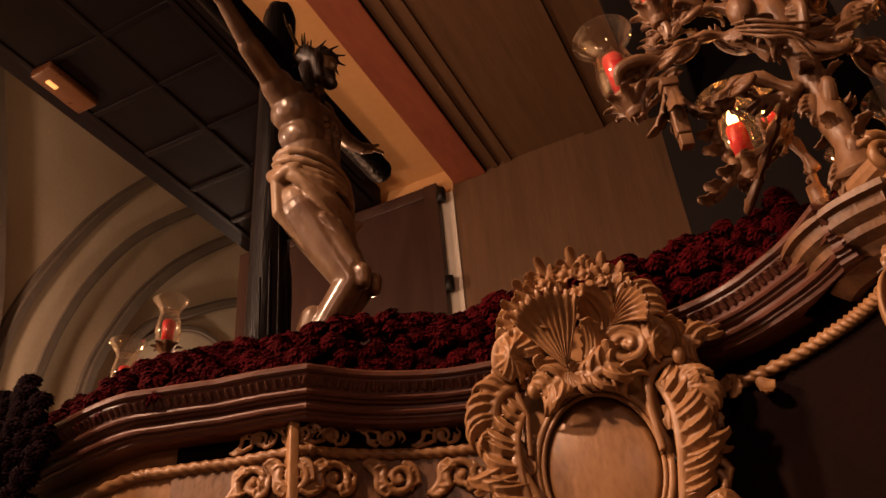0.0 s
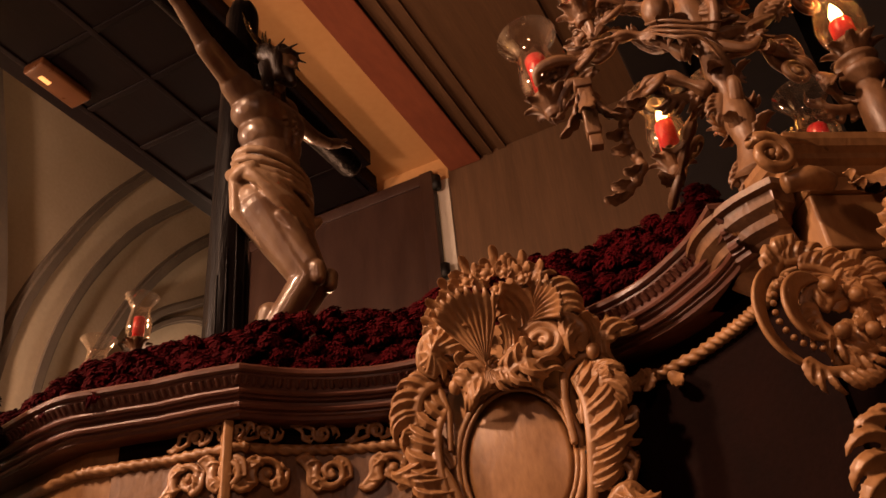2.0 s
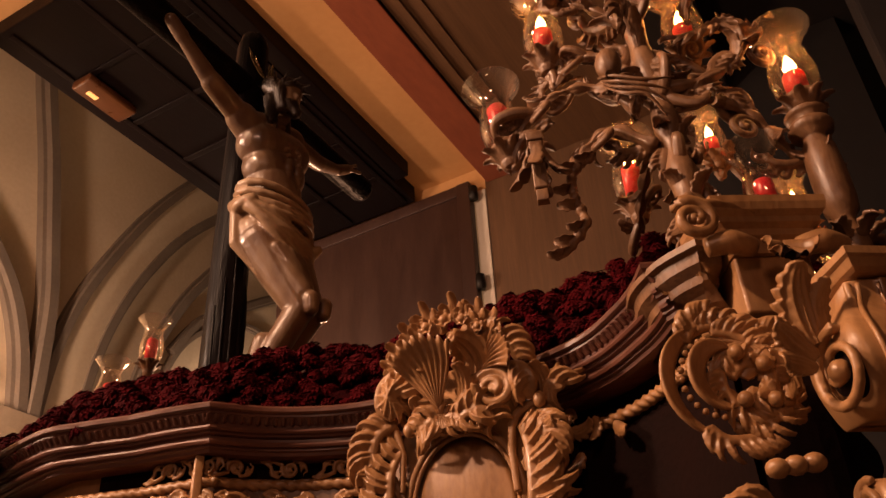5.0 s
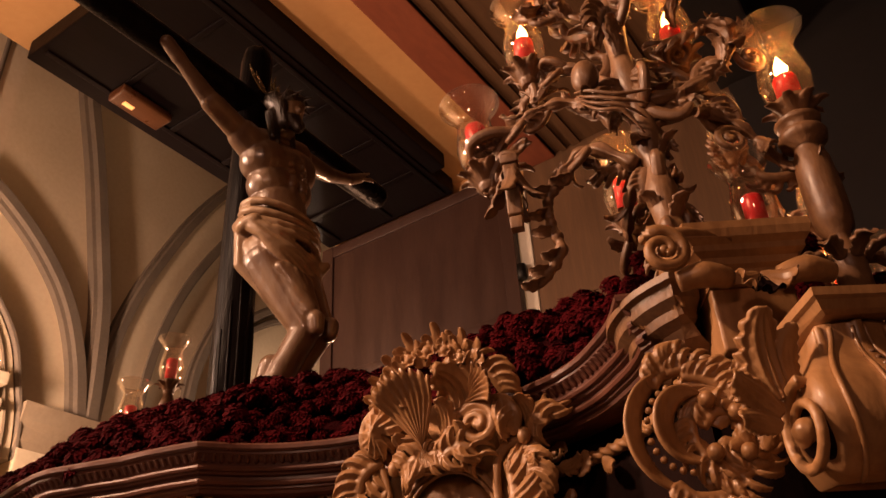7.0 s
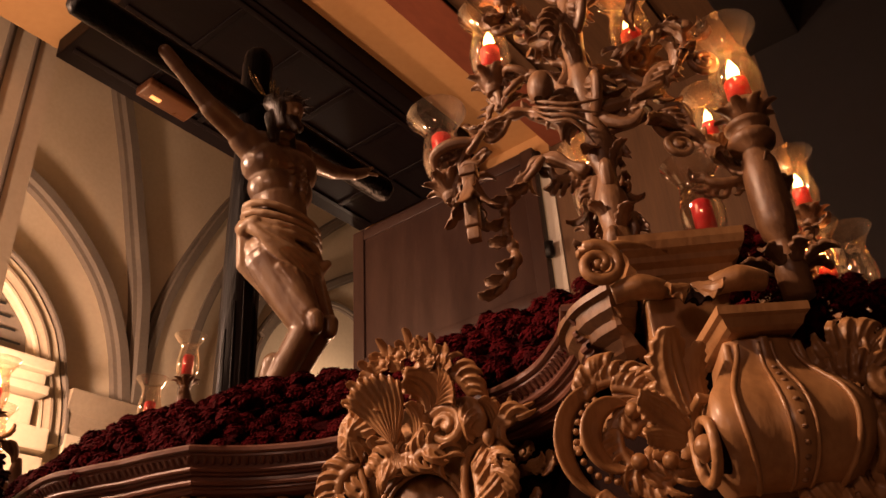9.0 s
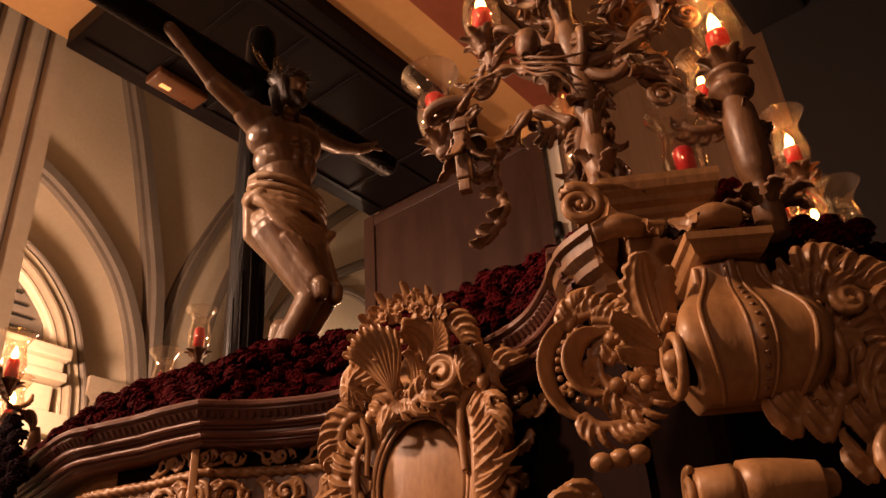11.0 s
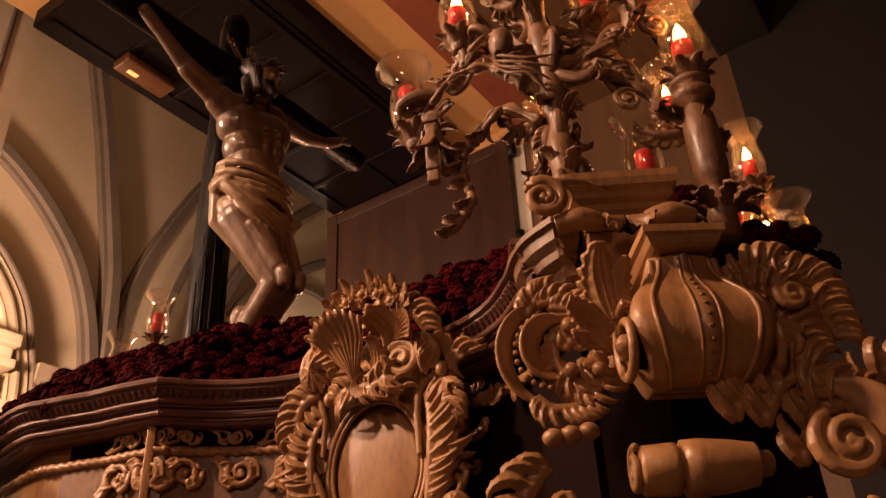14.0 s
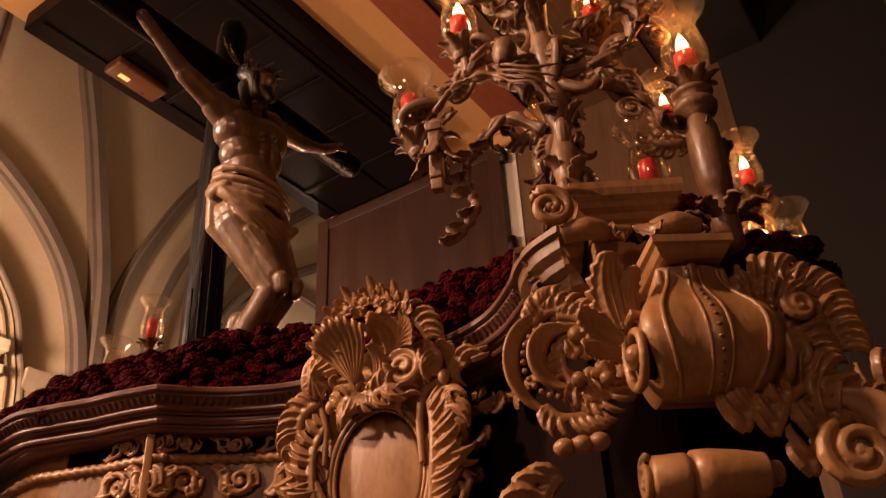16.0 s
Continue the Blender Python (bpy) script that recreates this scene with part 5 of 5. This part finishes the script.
def tulip(stand, place, lit=True, scale=1.0, burnt=0.12, wax=None, lean=(0, 0)):
    """A glass chimney on a carved cup with a stub of candle in it."""
    x, y, z = place
    m = Matrix.Translation(place) @ Matrix.Rotation(lean[0], 4, "X") @ Matrix.Rotation(lean[1], 4, "Y") @ Matrix.Scale(scale, 4)

    def put(name, bm, mat, parent, label=""):
        bm.transform(m)
        return part(name, bm, mat, parent, label)
    bm = bmesh.new()
    lathe(bm, [(0.006, -0.075), (0.02, -0.07), (0.026, -0.055), (0.018, -0.042), (0.034, -0.03), (0.046, -0.012), (0.042, 0.0), (0.0, 0.002)], 14)
    for i in range(8):
        a = 2 * math.pi * i / 8
        d = V(math.cos(a), math.sin(a), 0)
        leaf(bm, d * 0.018 + V(0, 0, -0.06), V(0, 0, 1) + d * 0.55, d, 0.075, 0.036, 1.5, 2, n=8)
    cup = put("candle_cup", melt(bm, 0.0028), DIMWOOD, stand)
    bm = bmesh.new()
    prof = TULIP + [(r - 0.002, h) for r, h in TULIP[::-1]]
    lathe(bm, prof, 24, closed=True)
    bm2 = put("glass_shade", bm, GLASS, stand, "clear tulip-shaped glass shade")
    bm = bmesh.new()
    lathe(bm, [(0.026, 0.004), (0.026, burnt - 0.006), (0.023, burnt), (0.013, burnt - 0.004), (0.0, burnt - 0.006)], 18)
    candle = put("candle", bm, wax or WAX, stand, "lit red wax candle" if lit else "unlit red wax candle")
    bm = bmesh.new()
    tube(bm, [V(0, 0, burnt - 0.006), V(0.001, 0, burnt + 0.01)], 0.0015, 6)
    put("wick", bm, IRON, candle)
    if lit:
        bm = bmesh.new()
        lathe(bm, [(0.0005, burnt + 0.0), (0.010, burnt + 0.008), (0.015, burnt + 0.02), (0.0135, burnt + 0.034), (0.006, burnt + 0.054), (0.0004, burnt + 0.066)], 12)
        put("flame", bm, FLAME, candle, "yellow candle flame")
        p = m @ V(0, 0, burnt + 0.085)
        point_lamp("candle_light", p, 0.9 * scale * scale, (1.0, 0.3, 0.07), 0.012)
    return cup


def arm(stand, ctrl, r0=0.013, r1=0.008, leaves=4, hang=True, seed=0):
    """A curled arm wrapped with acanthus, from the stem to a cup."""
    rnd = random.Random(seed)
    bm = bmesh.new()
    pts = catmull(ctrl, 8)
    k = len(pts)
    tube(bm, pts, [r0 + (r1 - r0) * i / (k - 1) + 0.004 * math.sin(i * 1.3) for i in range(k)], 20, lobes=5, depth=0.16, twist=0.22)
    piece = part("arm", bm, DIMWOOD, stand, "curling carved arm")
    for j in range(leaves):
        i = int((0.12 + 0.8 * j / max(1, leaves - 1)) * (k - 1))
        t = (pts[min(i + 1, k - 1)] - pts[max(i - 1, 0)]).normalized()
        a = rnd.uniform(0, 6.28)
        side = t.orthogonal().normalized()
        side = side * math.cos(a) + t.cross(side) * math.sin(a)
        bm = bmesh.new()
        L, dr = rnd.uniform(0.07, 0.11), rnd.choice((1, -1))
        b = pts[i] + side * r1 * 0.5
        if j % 2:
            leaf(bm, b, t * dr * 0.9 + side * 0.5, side, L, L * 0.55, rnd.uniform(1.2, 2.0), 5, n=24)
        else:
            plume(bm, [b, b + side * L * 0.35 + t * dr * L * 0.35, b + side * L * 0.5 + t * dr * L * 0.8, b + side * L * 0.25 + t * dr * L * 1.05], t.cross(side), 7, L * 0.36, L * 0.1, rnd.choice((1, -1)))
        carved("acanthus_leaf", bm, DIMWOOD, piece, voxel=0.0026)
    bm = bmesh.new()
    i = k // 2
    t = (pts[i + 1] - pts[i - 1]).normalized()
    n = t.orthogonal().normalized()
    scroll(bm, pts[i] + n * 0.05, n, t, 0.036, 1.6, 0.01, math.pi, [])
    carved("volute", bm, DIMWOOD, piece)
    return piece


cand = thing("candelabrum", (0.33, 1.86, 2.73), "carved cedar candelabrum with red candles in tulip glasses", "candelabrum", "candelabra on the float")
bm = bmesh.new()
stem = catmull([V(0.33, 1.87, 2.73), V(0.33, 1.865, 2.80), V(0.325, 1.88, 2.92), V(0.32, 1.89, 3.05), V(0.31, 1.89, 3.2), V(0.3, 1.89, 3.36), V(0.3, 1.9, 3.55), V(0.29, 1.92, 3.78)], 6)
tube(bm, stem, resample([0.06, 0.04, 0.026, 0.036, 0.022, 0.034, 0.024, 0.038, 0.024, 0.03, 0.022, 0.034, 0.022], len(stem)), 14)
part("stem", bm, DIMWOOD, cand)
rnd = random.Random(4)
for i in range(34):
    s = stem[int(i / 34 * (len(stem) - 2))]
    a = i * 2.4
    size = 0.6 if s.z < 3.08 else 1.0
    d = V(math.cos(a), math.sin(a), 0)
    bm = bmesh.new()
    if i % 2:
        leaf(bm, s + d * 0.022, V(0, 0, 1 if i % 3 else -0.8) + d * 0.5, d, size * rnd.uniform(0.08, 0.12), rnd.uniform(0.035, 0.05), rnd.uniform(1.2, 2.0), 4, n=14)
    else:
        g = V(0, 0, 1 if i % 4 else -1)
        plume(bm, [s + d * 0.02, s + (d * 0.045 + g * 0.03) * size, s + (d * 0.06 + g * 0.075) * size, s + (d * 0.045 + g * 0.105) * size], d.cross(g), 7, 0.035 * size, 0.010, 1 if i % 4 else -1)
    carved("acanthus_leaf", bm, DIMWOOD, cand, voxel=0.0026)
# carved mask-like boss kept as a plain oval with ribbons below
bm = bmesh.new()
ball(bm, V(0.235, 1.815, 3.22), 0.036, 14, 10, (0.9, 0.8, 1.3))
part("oval_boss", bm, DIMWOOD, cand, "plain oval carved boss")
for i in range(4):
    bm = bmesh.new()
    curve_tube(bm, [V(0.205 + 0.004 * i, 1.815, 3.19 - 0.012 * i), V(0.25 + 0.004 * i, 1.785, 3.15 - 0.02 * i), V(0.31, 1.795, 3.115 - 0.016 * i), V(0.37 - 0.012 * i, 1.83, 3.12 - 0.034 * i)], [0.003, 0.006, 0.007, 0.002], 5, 8, flat=0.7)
    part("drapery_fold", bm, DIMWOOD, cand)

arm(cand, [V(0.27, 1.87, 3.1), V(0.18, 1.85, 3.2), V(0.08, 1.83, 3.2), V(-0.01, 1.83, 3.14), V(-0.03, 1.84, 3.06), V(-0.06, 1.84, 3.04)], seed=1, leaves=9)
arm(cand, [V(0.27, 1.88, 3.22), V(0.2, 1.9, 3.34), V(0.12, 1.91, 3.36), V(0.07, 1.91, 3.31), V(0.055, 1.91, 3.36)], seed=2, leaves=8)
arm(cand, [V(0.3, 1.9, 2.98), V(0.24, 1.98, 3.02), V(0.18, 2.08, 2.98), V(0.15, 2.17, 2.98), V(0.15, 2.2, 3.02)], seed=3, leaves=4)
arm(cand, [V(0.28, 1.88, 3.24), V(0.35, 1.95, 3.3), V(0.40, 2.02, 3.27), V(0.4, 2.04, 3.3)], seed=4, leaves=6)
arm(cand, [V(0.27, 1.87, 3.15), V(0.4, 1.9, 3.14), V(0.5, 1.95, 3.2), V(0.53, 1.98, 3.3), V(0.48, 2.0, 3.38), V(0.42, 1.98, 3.36)], seed=5, leaves=10)
arm(cand, [V(0.3, 1.88, 3.06), V(0.42, 1.93, 3.1), V(0.5, 1.98, 3.04), V(0.55, 2.02, 2.94), V(0.62, 2.06, 2.9)], seed=6, leaves=10)
arm(cand, [V(0.29, 1.87, 2.98), V(0.2, 1.86, 3.06), V(0.13, 1.86, 3.03), V(0.105, 1.85, 2.98)], 0.015, 0.010, 3, seed=7)
arm(cand, [V(0.27, 1.89, 3.42), V(0.2, 1.88, 3.5), V(0.14, 1.88, 3.56), V(0.12, 1.9, 3.64)], seed=8, leaves=7)
arm(cand, [V(0.28, 1.9, 3.46), V(0.38, 1.93, 3.52), V(0.47, 1.96, 3.5), V(0.5, 1.98, 3.6)], seed=9, leaves=8)
# beaded garland hanging from the lower arm
bm = bmesh.new()
gl = catmull([V(0.15, 1.84, 3.0), V(0.1, 1.83, 2.96), V(0.095, 1.83, 2.89), V(0.11, 1.83, 2.82), V(0.07, 1.83, 2.775), V(0.05, 1.83, 2.765)], 4)
for i, p in enumerate(gl):
    ball(bm, p, 0.010 + 0.005 * math.sin(i * 1.7) ** 2, 9, 7, (1, 1, 1.15))
carved("garland", bm, DIMWOOD, cand, "beaded hanging garland")
for i in range(0, len(gl), 3):
    bm = bmesh.new()
    leaf(bm, gl[i], V(-0.5, -0.6, -0.5 + 0.3 * (i % 2)), V(-1, -0.5, 0), 0.05, 0.035, 1.5, 3, n=10)
    part("garland_leaf", bm, DIMWOOD, cand)
# corbel hanging below the outer cup
bm = bmesh.new()
m = Matrix.Translation((0.035, 1.79, 2.965)) @ Matrix.Rotation(radians(20), 4, "Z") @ Matrix.Diagonal((0.62, 0.62, 0.95, 1))
box(bm, (-0.026, -0.022, -0.055), (0.026, 0.022, 0.09), 0.006, m)
box(bm, (-0.032, -0.028, 0.09), (0.032, 0.028, 0.115), 0.004, m)
box(bm, (-0.022, -0.019, -0.09), (0.022, 0.019, -0.058), 0.003, m)
part("corbel", bm, DIMWOOD, cand)
for a in (0, 1.6, 3.1, 4.7):
    bm = bmesh.new()
    leaf(bm, m @ V(0.025 * math.cos(a), 0.022 * math.sin(a), 0.08), V(0, 0, -1) + V(math.cos(a), math.sin(a), 0) * 0.3, V(math.cos(a), math.sin(a), 0), 0.12, 0.05, 0.9, 4, n=12)
    part("acanthus_leaf", bm, DIMWOOD, cand)

tulip(cand, (-0.06, 1.845, 3.12), False, 1.0, 0.14, lean=(0.0, -0.12))
tulip(cand, (0.057, 1.91, 3.435), True, 1.0, 0.09)
tulip(cand, (0.15, 2.2, 3.09), True, 1.0, 0.11)
tulip(cand, (0.398, 2.035, 3.38), True, 1.0, 0.075)
tulip(cand, (0.12, 1.9, 3.7), True, 1.0, 0.09)
tulip(cand, (0.29, 1.93, 3.8), False, 1.1, 0.15, PURPLE)
tulip(cand, (0.5, 1.985, 3.66), True, 1.0, 0.09)

# baluster with its own tall glass
post = thing("candle_baluster", (0.6, 2.02, 2.66), "turned cedar baluster carrying a tall tulip glass with lit candle", "candle stand")
bm = bmesh.new()
lathe(bm, [(0.03, 2.62), (0.032, 2.7), (0.022, 2.72), (0.02, 2.745), (0.034, 2.76), (0.038, 2.79), (0.039, 2.86), (0.036, 2.93), (0.026, 2.955), (0.024, 2.965), (0.046, 2.975), (0.05, 2.99), (0.046, 3.0), (0.03, 3.01), (0.044, 3.02), (0.048, 3.03), (0.03, 3.045)], 20, (0.6, 2.02, 0))
part("shaft", bm, DIMWOOD, post)
for i in range(7):
    a = i * 0.9
    d = V(math.cos(a), math.sin(a), 0)
    bm = bmesh.new()
    leaf(bm, V(0.6, 2.02, 2.68) + d * 0.03, V(0, 0, 0.8) + d, d, 0.075, 0.045, 1.9, 4, n=12)
    part("acanthus_leaf", bm, DIMWOOD, post)
tulip(post, (0.605, 2.02, 3.085), True, 1.0, 0.07)

# low glasses behind the capital block
for k, (p, lit) in enumerate((((0.47, 2.0, 2.80), False), ((0.30, 2.35, 2.78), False))):
    small = thing("candle_glass", p, "low tulip glass with an unlit red candle", "candle glass", "loose candle glasses")
    tulip(small, p, lit, 0.85, 0.1)

# the second candelabrum on the far corner
far = thing("candelabrum", (0.4, 3.08, 2.73), "carved cedar candelabrum with red candles beyond the flowers", "candelabrum", "candelabra on the float")
bm = bmesh.new()
fs = catmull([V(0.4, 3.08, 2.65), V(0.4, 3.08, 2.8), V(0.39, 3.08, 3.0), V(0.38, 3.08, 3.2), V(0.36, 3.08, 3.5)], 6)
tube(bm, fs, resample([0.06, 0.04, 0.03, 0.045, 0.03, 0.04, 0.026], len(fs)), 12)
part("stem", bm, DIMWOOD, far)
for i in range(14):
    s = fs[int(i / 14 * (len(fs) - 2))]
    d = V(math.cos(i * 2.4), math.sin(i * 2.4), 0)
    bm = bmesh.new()
    leaf(bm, s + d * 0.02, V(0, 0, 1) + d * 0.6, d, 0.13, 0.06, 1.8, 4, n=12)
    part("acanthus_leaf", bm, DIMWOOD, far)
for k, (end, lit, burnt) in enumerate((((0.505, 3.05, 3.37), True, 0.075), ((0.3, 2.98, 3.72), True, 0.075), ((0.5, 3.1, 3.11), True, 0.06), ((0.42, 3.02, 3.17), False, 0.1), ((0.6, 2.95, 2.98), False, 0.02))):
    e = Vector(end)
    arm(far, [V(0.39, 3.08, end[2] - 0.16), (V(0.39, 3.08, end[2] - 0.1) + e) / 2 + V(0, 0, 0.03), e + V(0, 0, -0.1), e + V(0, 0, -0.07)], 0.02, 0.012, 3, seed=20 + k)
    tulip(far, end, lit, 1.0, burnt)

# candle glasses on the rear corner, seen over the flowers
rear = thing("candelabrum", (-2.3, 2.74, 2.6), "small carved candelabrum with red candles at the float's rear", "candelabrum", "candelabra on the float")
bm = bmesh.new()
lathe(bm, [(0.05, 2.6), (0.03, 2.8), (0.045, 3.1), (0.028, 3.2), (0.04, 3.4), (0.02, 3.46)], 12, (-2.3, 2.74, 0))
part("stem", bm, DIMWOOD, rear)
tulip(rear, (-2.3, 2.74, 3.52), False, 1.0, 0.11)
arm(rear, [V(-2.3, 2.74, 3.2), V(-2.36, 2.68, 3.22), V(-2.42, 2.64, 3.2), V(-2.42, 2.64, 3.24)], 0.02, 0.012, 3, seed=31)
tulip(rear, (-2.42, 2.64, 3.3), False, 1.0, 0.1)

# candle glasses over the float's rear near corner
aft = thing("candelabrum", (-2.55, 2.14, 2.6), "carved candelabrum with two lit red candles at the float's rear", "candelabrum", "candelabra on the float")
bm = bmesh.new()
lathe(bm, [(0.05, 2.6), (0.03, 2.66), (0.04, 2.74), (0.024, 2.8), (0.034, 2.96), (0.016, 3.06)], 12, (-2.55, 2.14, 0))
part("stem", bm, DIMWOOD, aft)
arm(aft, [V(-2.55, 2.14, 3.04), V(-2.54, 2.06, 3.11), V(-2.53, 2.0, 3.12), V(-2.53, 1.98, 3.16)], 0.012, 0.009, 3, seed=41)
arm(aft, [V(-2.55, 2.14, 2.92), V(-2.57, 2.08, 2.96), V(-2.58, 2.05, 2.95), V(-2.58, 2.03, 2.98)], 0.012, 0.009, 2, seed=42)
tulip(aft, (-2.53, 1.98, 3.23), True, 1.0, 0.09)
tulip(aft, (-2.58, 2.03, 3.05), True, 1.0, 0.09)

# ---- flowers ----
def carnation(rnd, petals=34, mat=PETAL):
    bm = bmesh.new()
    for k in range(petals):
        a, tilt = k * 2.399, 0.25 + 1.25 * (k / petals)
        d = V(math.cos(a) * math.sin(tilt), math.sin(a) * math.sin(tilt), math.cos(tilt))
        s = d.cross(V(0, 0, 1)).normalized()
        u = s.cross(d)
        r, w = 0.03 * rnd.uniform(0.8, 1.1), 0.0115
        vs = [bm.verts.new(d * 0.006)]
        for q, (x, h) in enumerate(((-1, 0.82), (-0.5, 1.02), (-0.15, 0.9), (0.2, 1.04), (0.55, 0.92), (1, 0.84))):
            vs.append(bm.verts.new(d * r * h + s * (w * x) + u * (0.005 * (-1) ** q)))
        bm.faces.new(vs)
    me = bpy.data.meshes.new("carnation")
    bm.to_mesh(me)
    bm.free()
    me.materials.append(mat)
    return me


def bed_height(x, y):
    """The mound: level with the cornice at its edge, high along the middle."""
    lo = near_edge(min(x, 0.18)) + (0.0 if x < 0.2 else 0.25)
    d = min(max(AXIS - abs(y - AXIS) - lo, 0.0) / max(AXIS - lo, 0.1), 1.0)
    return 2.64 + (0.34 + 0.06 * max(0.0, 1 - ((x + 1.9) / 0.9) ** 2)) * (1 - (1 - d) ** 2)


inner = [(p.x, p.y) for p in offset(near_path, -0.03)]


def near_edge(x):
    for a, b in zip(inner, inner[1:]):
        if a[0] <= x <= b[0]:
            return a[1] + (b[1] - a[1]) * (x - a[0]) / max(b[0] - a[0], 1e-6)
    return inner[-1][1] if x > inner[-1][0] else inner[0][1]


bed = thing("flower_bed", (-1.2, AXIS, 2.56), "dense bed of dark red carnations on the float", "flowers")
rnd = random.Random(11)
kinds = [carnation(rnd) for _ in range(4)]
dark_kinds = [carnation(random.Random(5 + k), mat=UNLITPETAL) for k in range(2)]
spots = []
x = -2.95
while x < 0.5:
    lo = near_edge(min(x, 0.18)) + (0.02 if x < 0.2 else 0.25)
    y = lo
    while y < 2 * AXIS - lo:
        if (x + 1.5) ** 2 + (y - 2.385) ** 2 > 0.012:
            spots.append((x + rnd.uniform(-0.02, 0.02), y + rnd.uniform(-0.02, 0.02)))
        e = abs(y - AXIS)
        y += 0.048 / math.sqrt(1 + (3.6 * e) ** 2)
    x += 0.046
spots.sort(key=lambda p: p[1])
rest = bmesh.new()
for i, (x, y) in enumerate(spots):
    z = bed_height(x, y) + rnd.uniform(-0.025, 0.03) + 0.012 * math.sin(9 * x + 5 * y)
    tilt = Vector((rnd.uniform(-0.4, 0.4), rnd.uniform(-1.4, -0.1) if y < AXIS else 0, 1)).to_track_quat("Z", "Y").to_matrix().to_4x4()
    m = Matrix.Translation((x, y, z)) @ tilt @ Matrix.Rotation(rnd.uniform(0, 6.28), 4, "Z") @ Matrix.Scale(rnd.uniform(0.85, 1.4), 4)
    me = kinds[i % 4]
    if i < 300:
        ob = new("carnation", me)
        ob.parent = bed
        ob.matrix_parent_inverse = bed.matrix_world.inverted()
        ob.matrix_basis = m
    else:
        start = len(rest.verts)
        rest.from_mesh(me)
        rest.verts.ensure_lookup_table()
        for v in rest.verts[start:]:
            v.co = m @ v.co
ob = part("carnation_mass", rest, PETAL, bed, "dark red carnations massed together", False)
tagged(ob, kind="stuff")
# dark mound that the stems are stuck in
bm = bmesh.new()
rows = []
for i in range(36):
    x = -2.95 + 3.35 * i / 35
    lo = near_edge(min(x, 0.18)) + 0.005
    rows.append([bm.verts.new((x, lo + (2 * AXIS - 2 * lo) * j / 16, bed_height(x, lo + (2 * AXIS - 2 * lo) * j / 16) - 0.035)) for j in range(17)])
for a, b in zip(rows, rows[1:]):
    for j in range(16):
        bm.faces.new((a[j], a[j + 1], b[j + 1], b[j]))
part("mound", bm, MOUND, bed, "dark mound under the flowers")
# bunch at the front corner
bunch = thing("flower_bunch", (0.6, 2.23, 2.62), "bunch of dark red roses on the float's front edge", "flowers")
for i in range(34):
    a, r = i * 2.4, 0.02 + 0.019 * math.sqrt(i)
    ob = new("rose", kinds[i % 4])
    ob.parent = bunch
    ob.matrix_parent_inverse = bunch.matrix_world.inverted()
    p = V(0.61 + r * math.cos(a), 2.25 + r * 1.3 * math.sin(a), 2.66 - 4.0 * r * r + 0.02 * (i % 3))
    ob.matrix_basis = Matrix.Translation(p) @ V(math.cos(a), math.sin(a), 1.2).to_track_quat("Z", "Y").to_matrix().to_4x4() @ Matrix.Scale(1.25, 4)

# bunch hanging over the rear stretch of the float's side, in the unlit petal colour
droop = thing("flower_bunch", (-1.85, 1.72, 2.5), "carnations hanging over the float's rear side, coloured near-black as unlit", "flowers")
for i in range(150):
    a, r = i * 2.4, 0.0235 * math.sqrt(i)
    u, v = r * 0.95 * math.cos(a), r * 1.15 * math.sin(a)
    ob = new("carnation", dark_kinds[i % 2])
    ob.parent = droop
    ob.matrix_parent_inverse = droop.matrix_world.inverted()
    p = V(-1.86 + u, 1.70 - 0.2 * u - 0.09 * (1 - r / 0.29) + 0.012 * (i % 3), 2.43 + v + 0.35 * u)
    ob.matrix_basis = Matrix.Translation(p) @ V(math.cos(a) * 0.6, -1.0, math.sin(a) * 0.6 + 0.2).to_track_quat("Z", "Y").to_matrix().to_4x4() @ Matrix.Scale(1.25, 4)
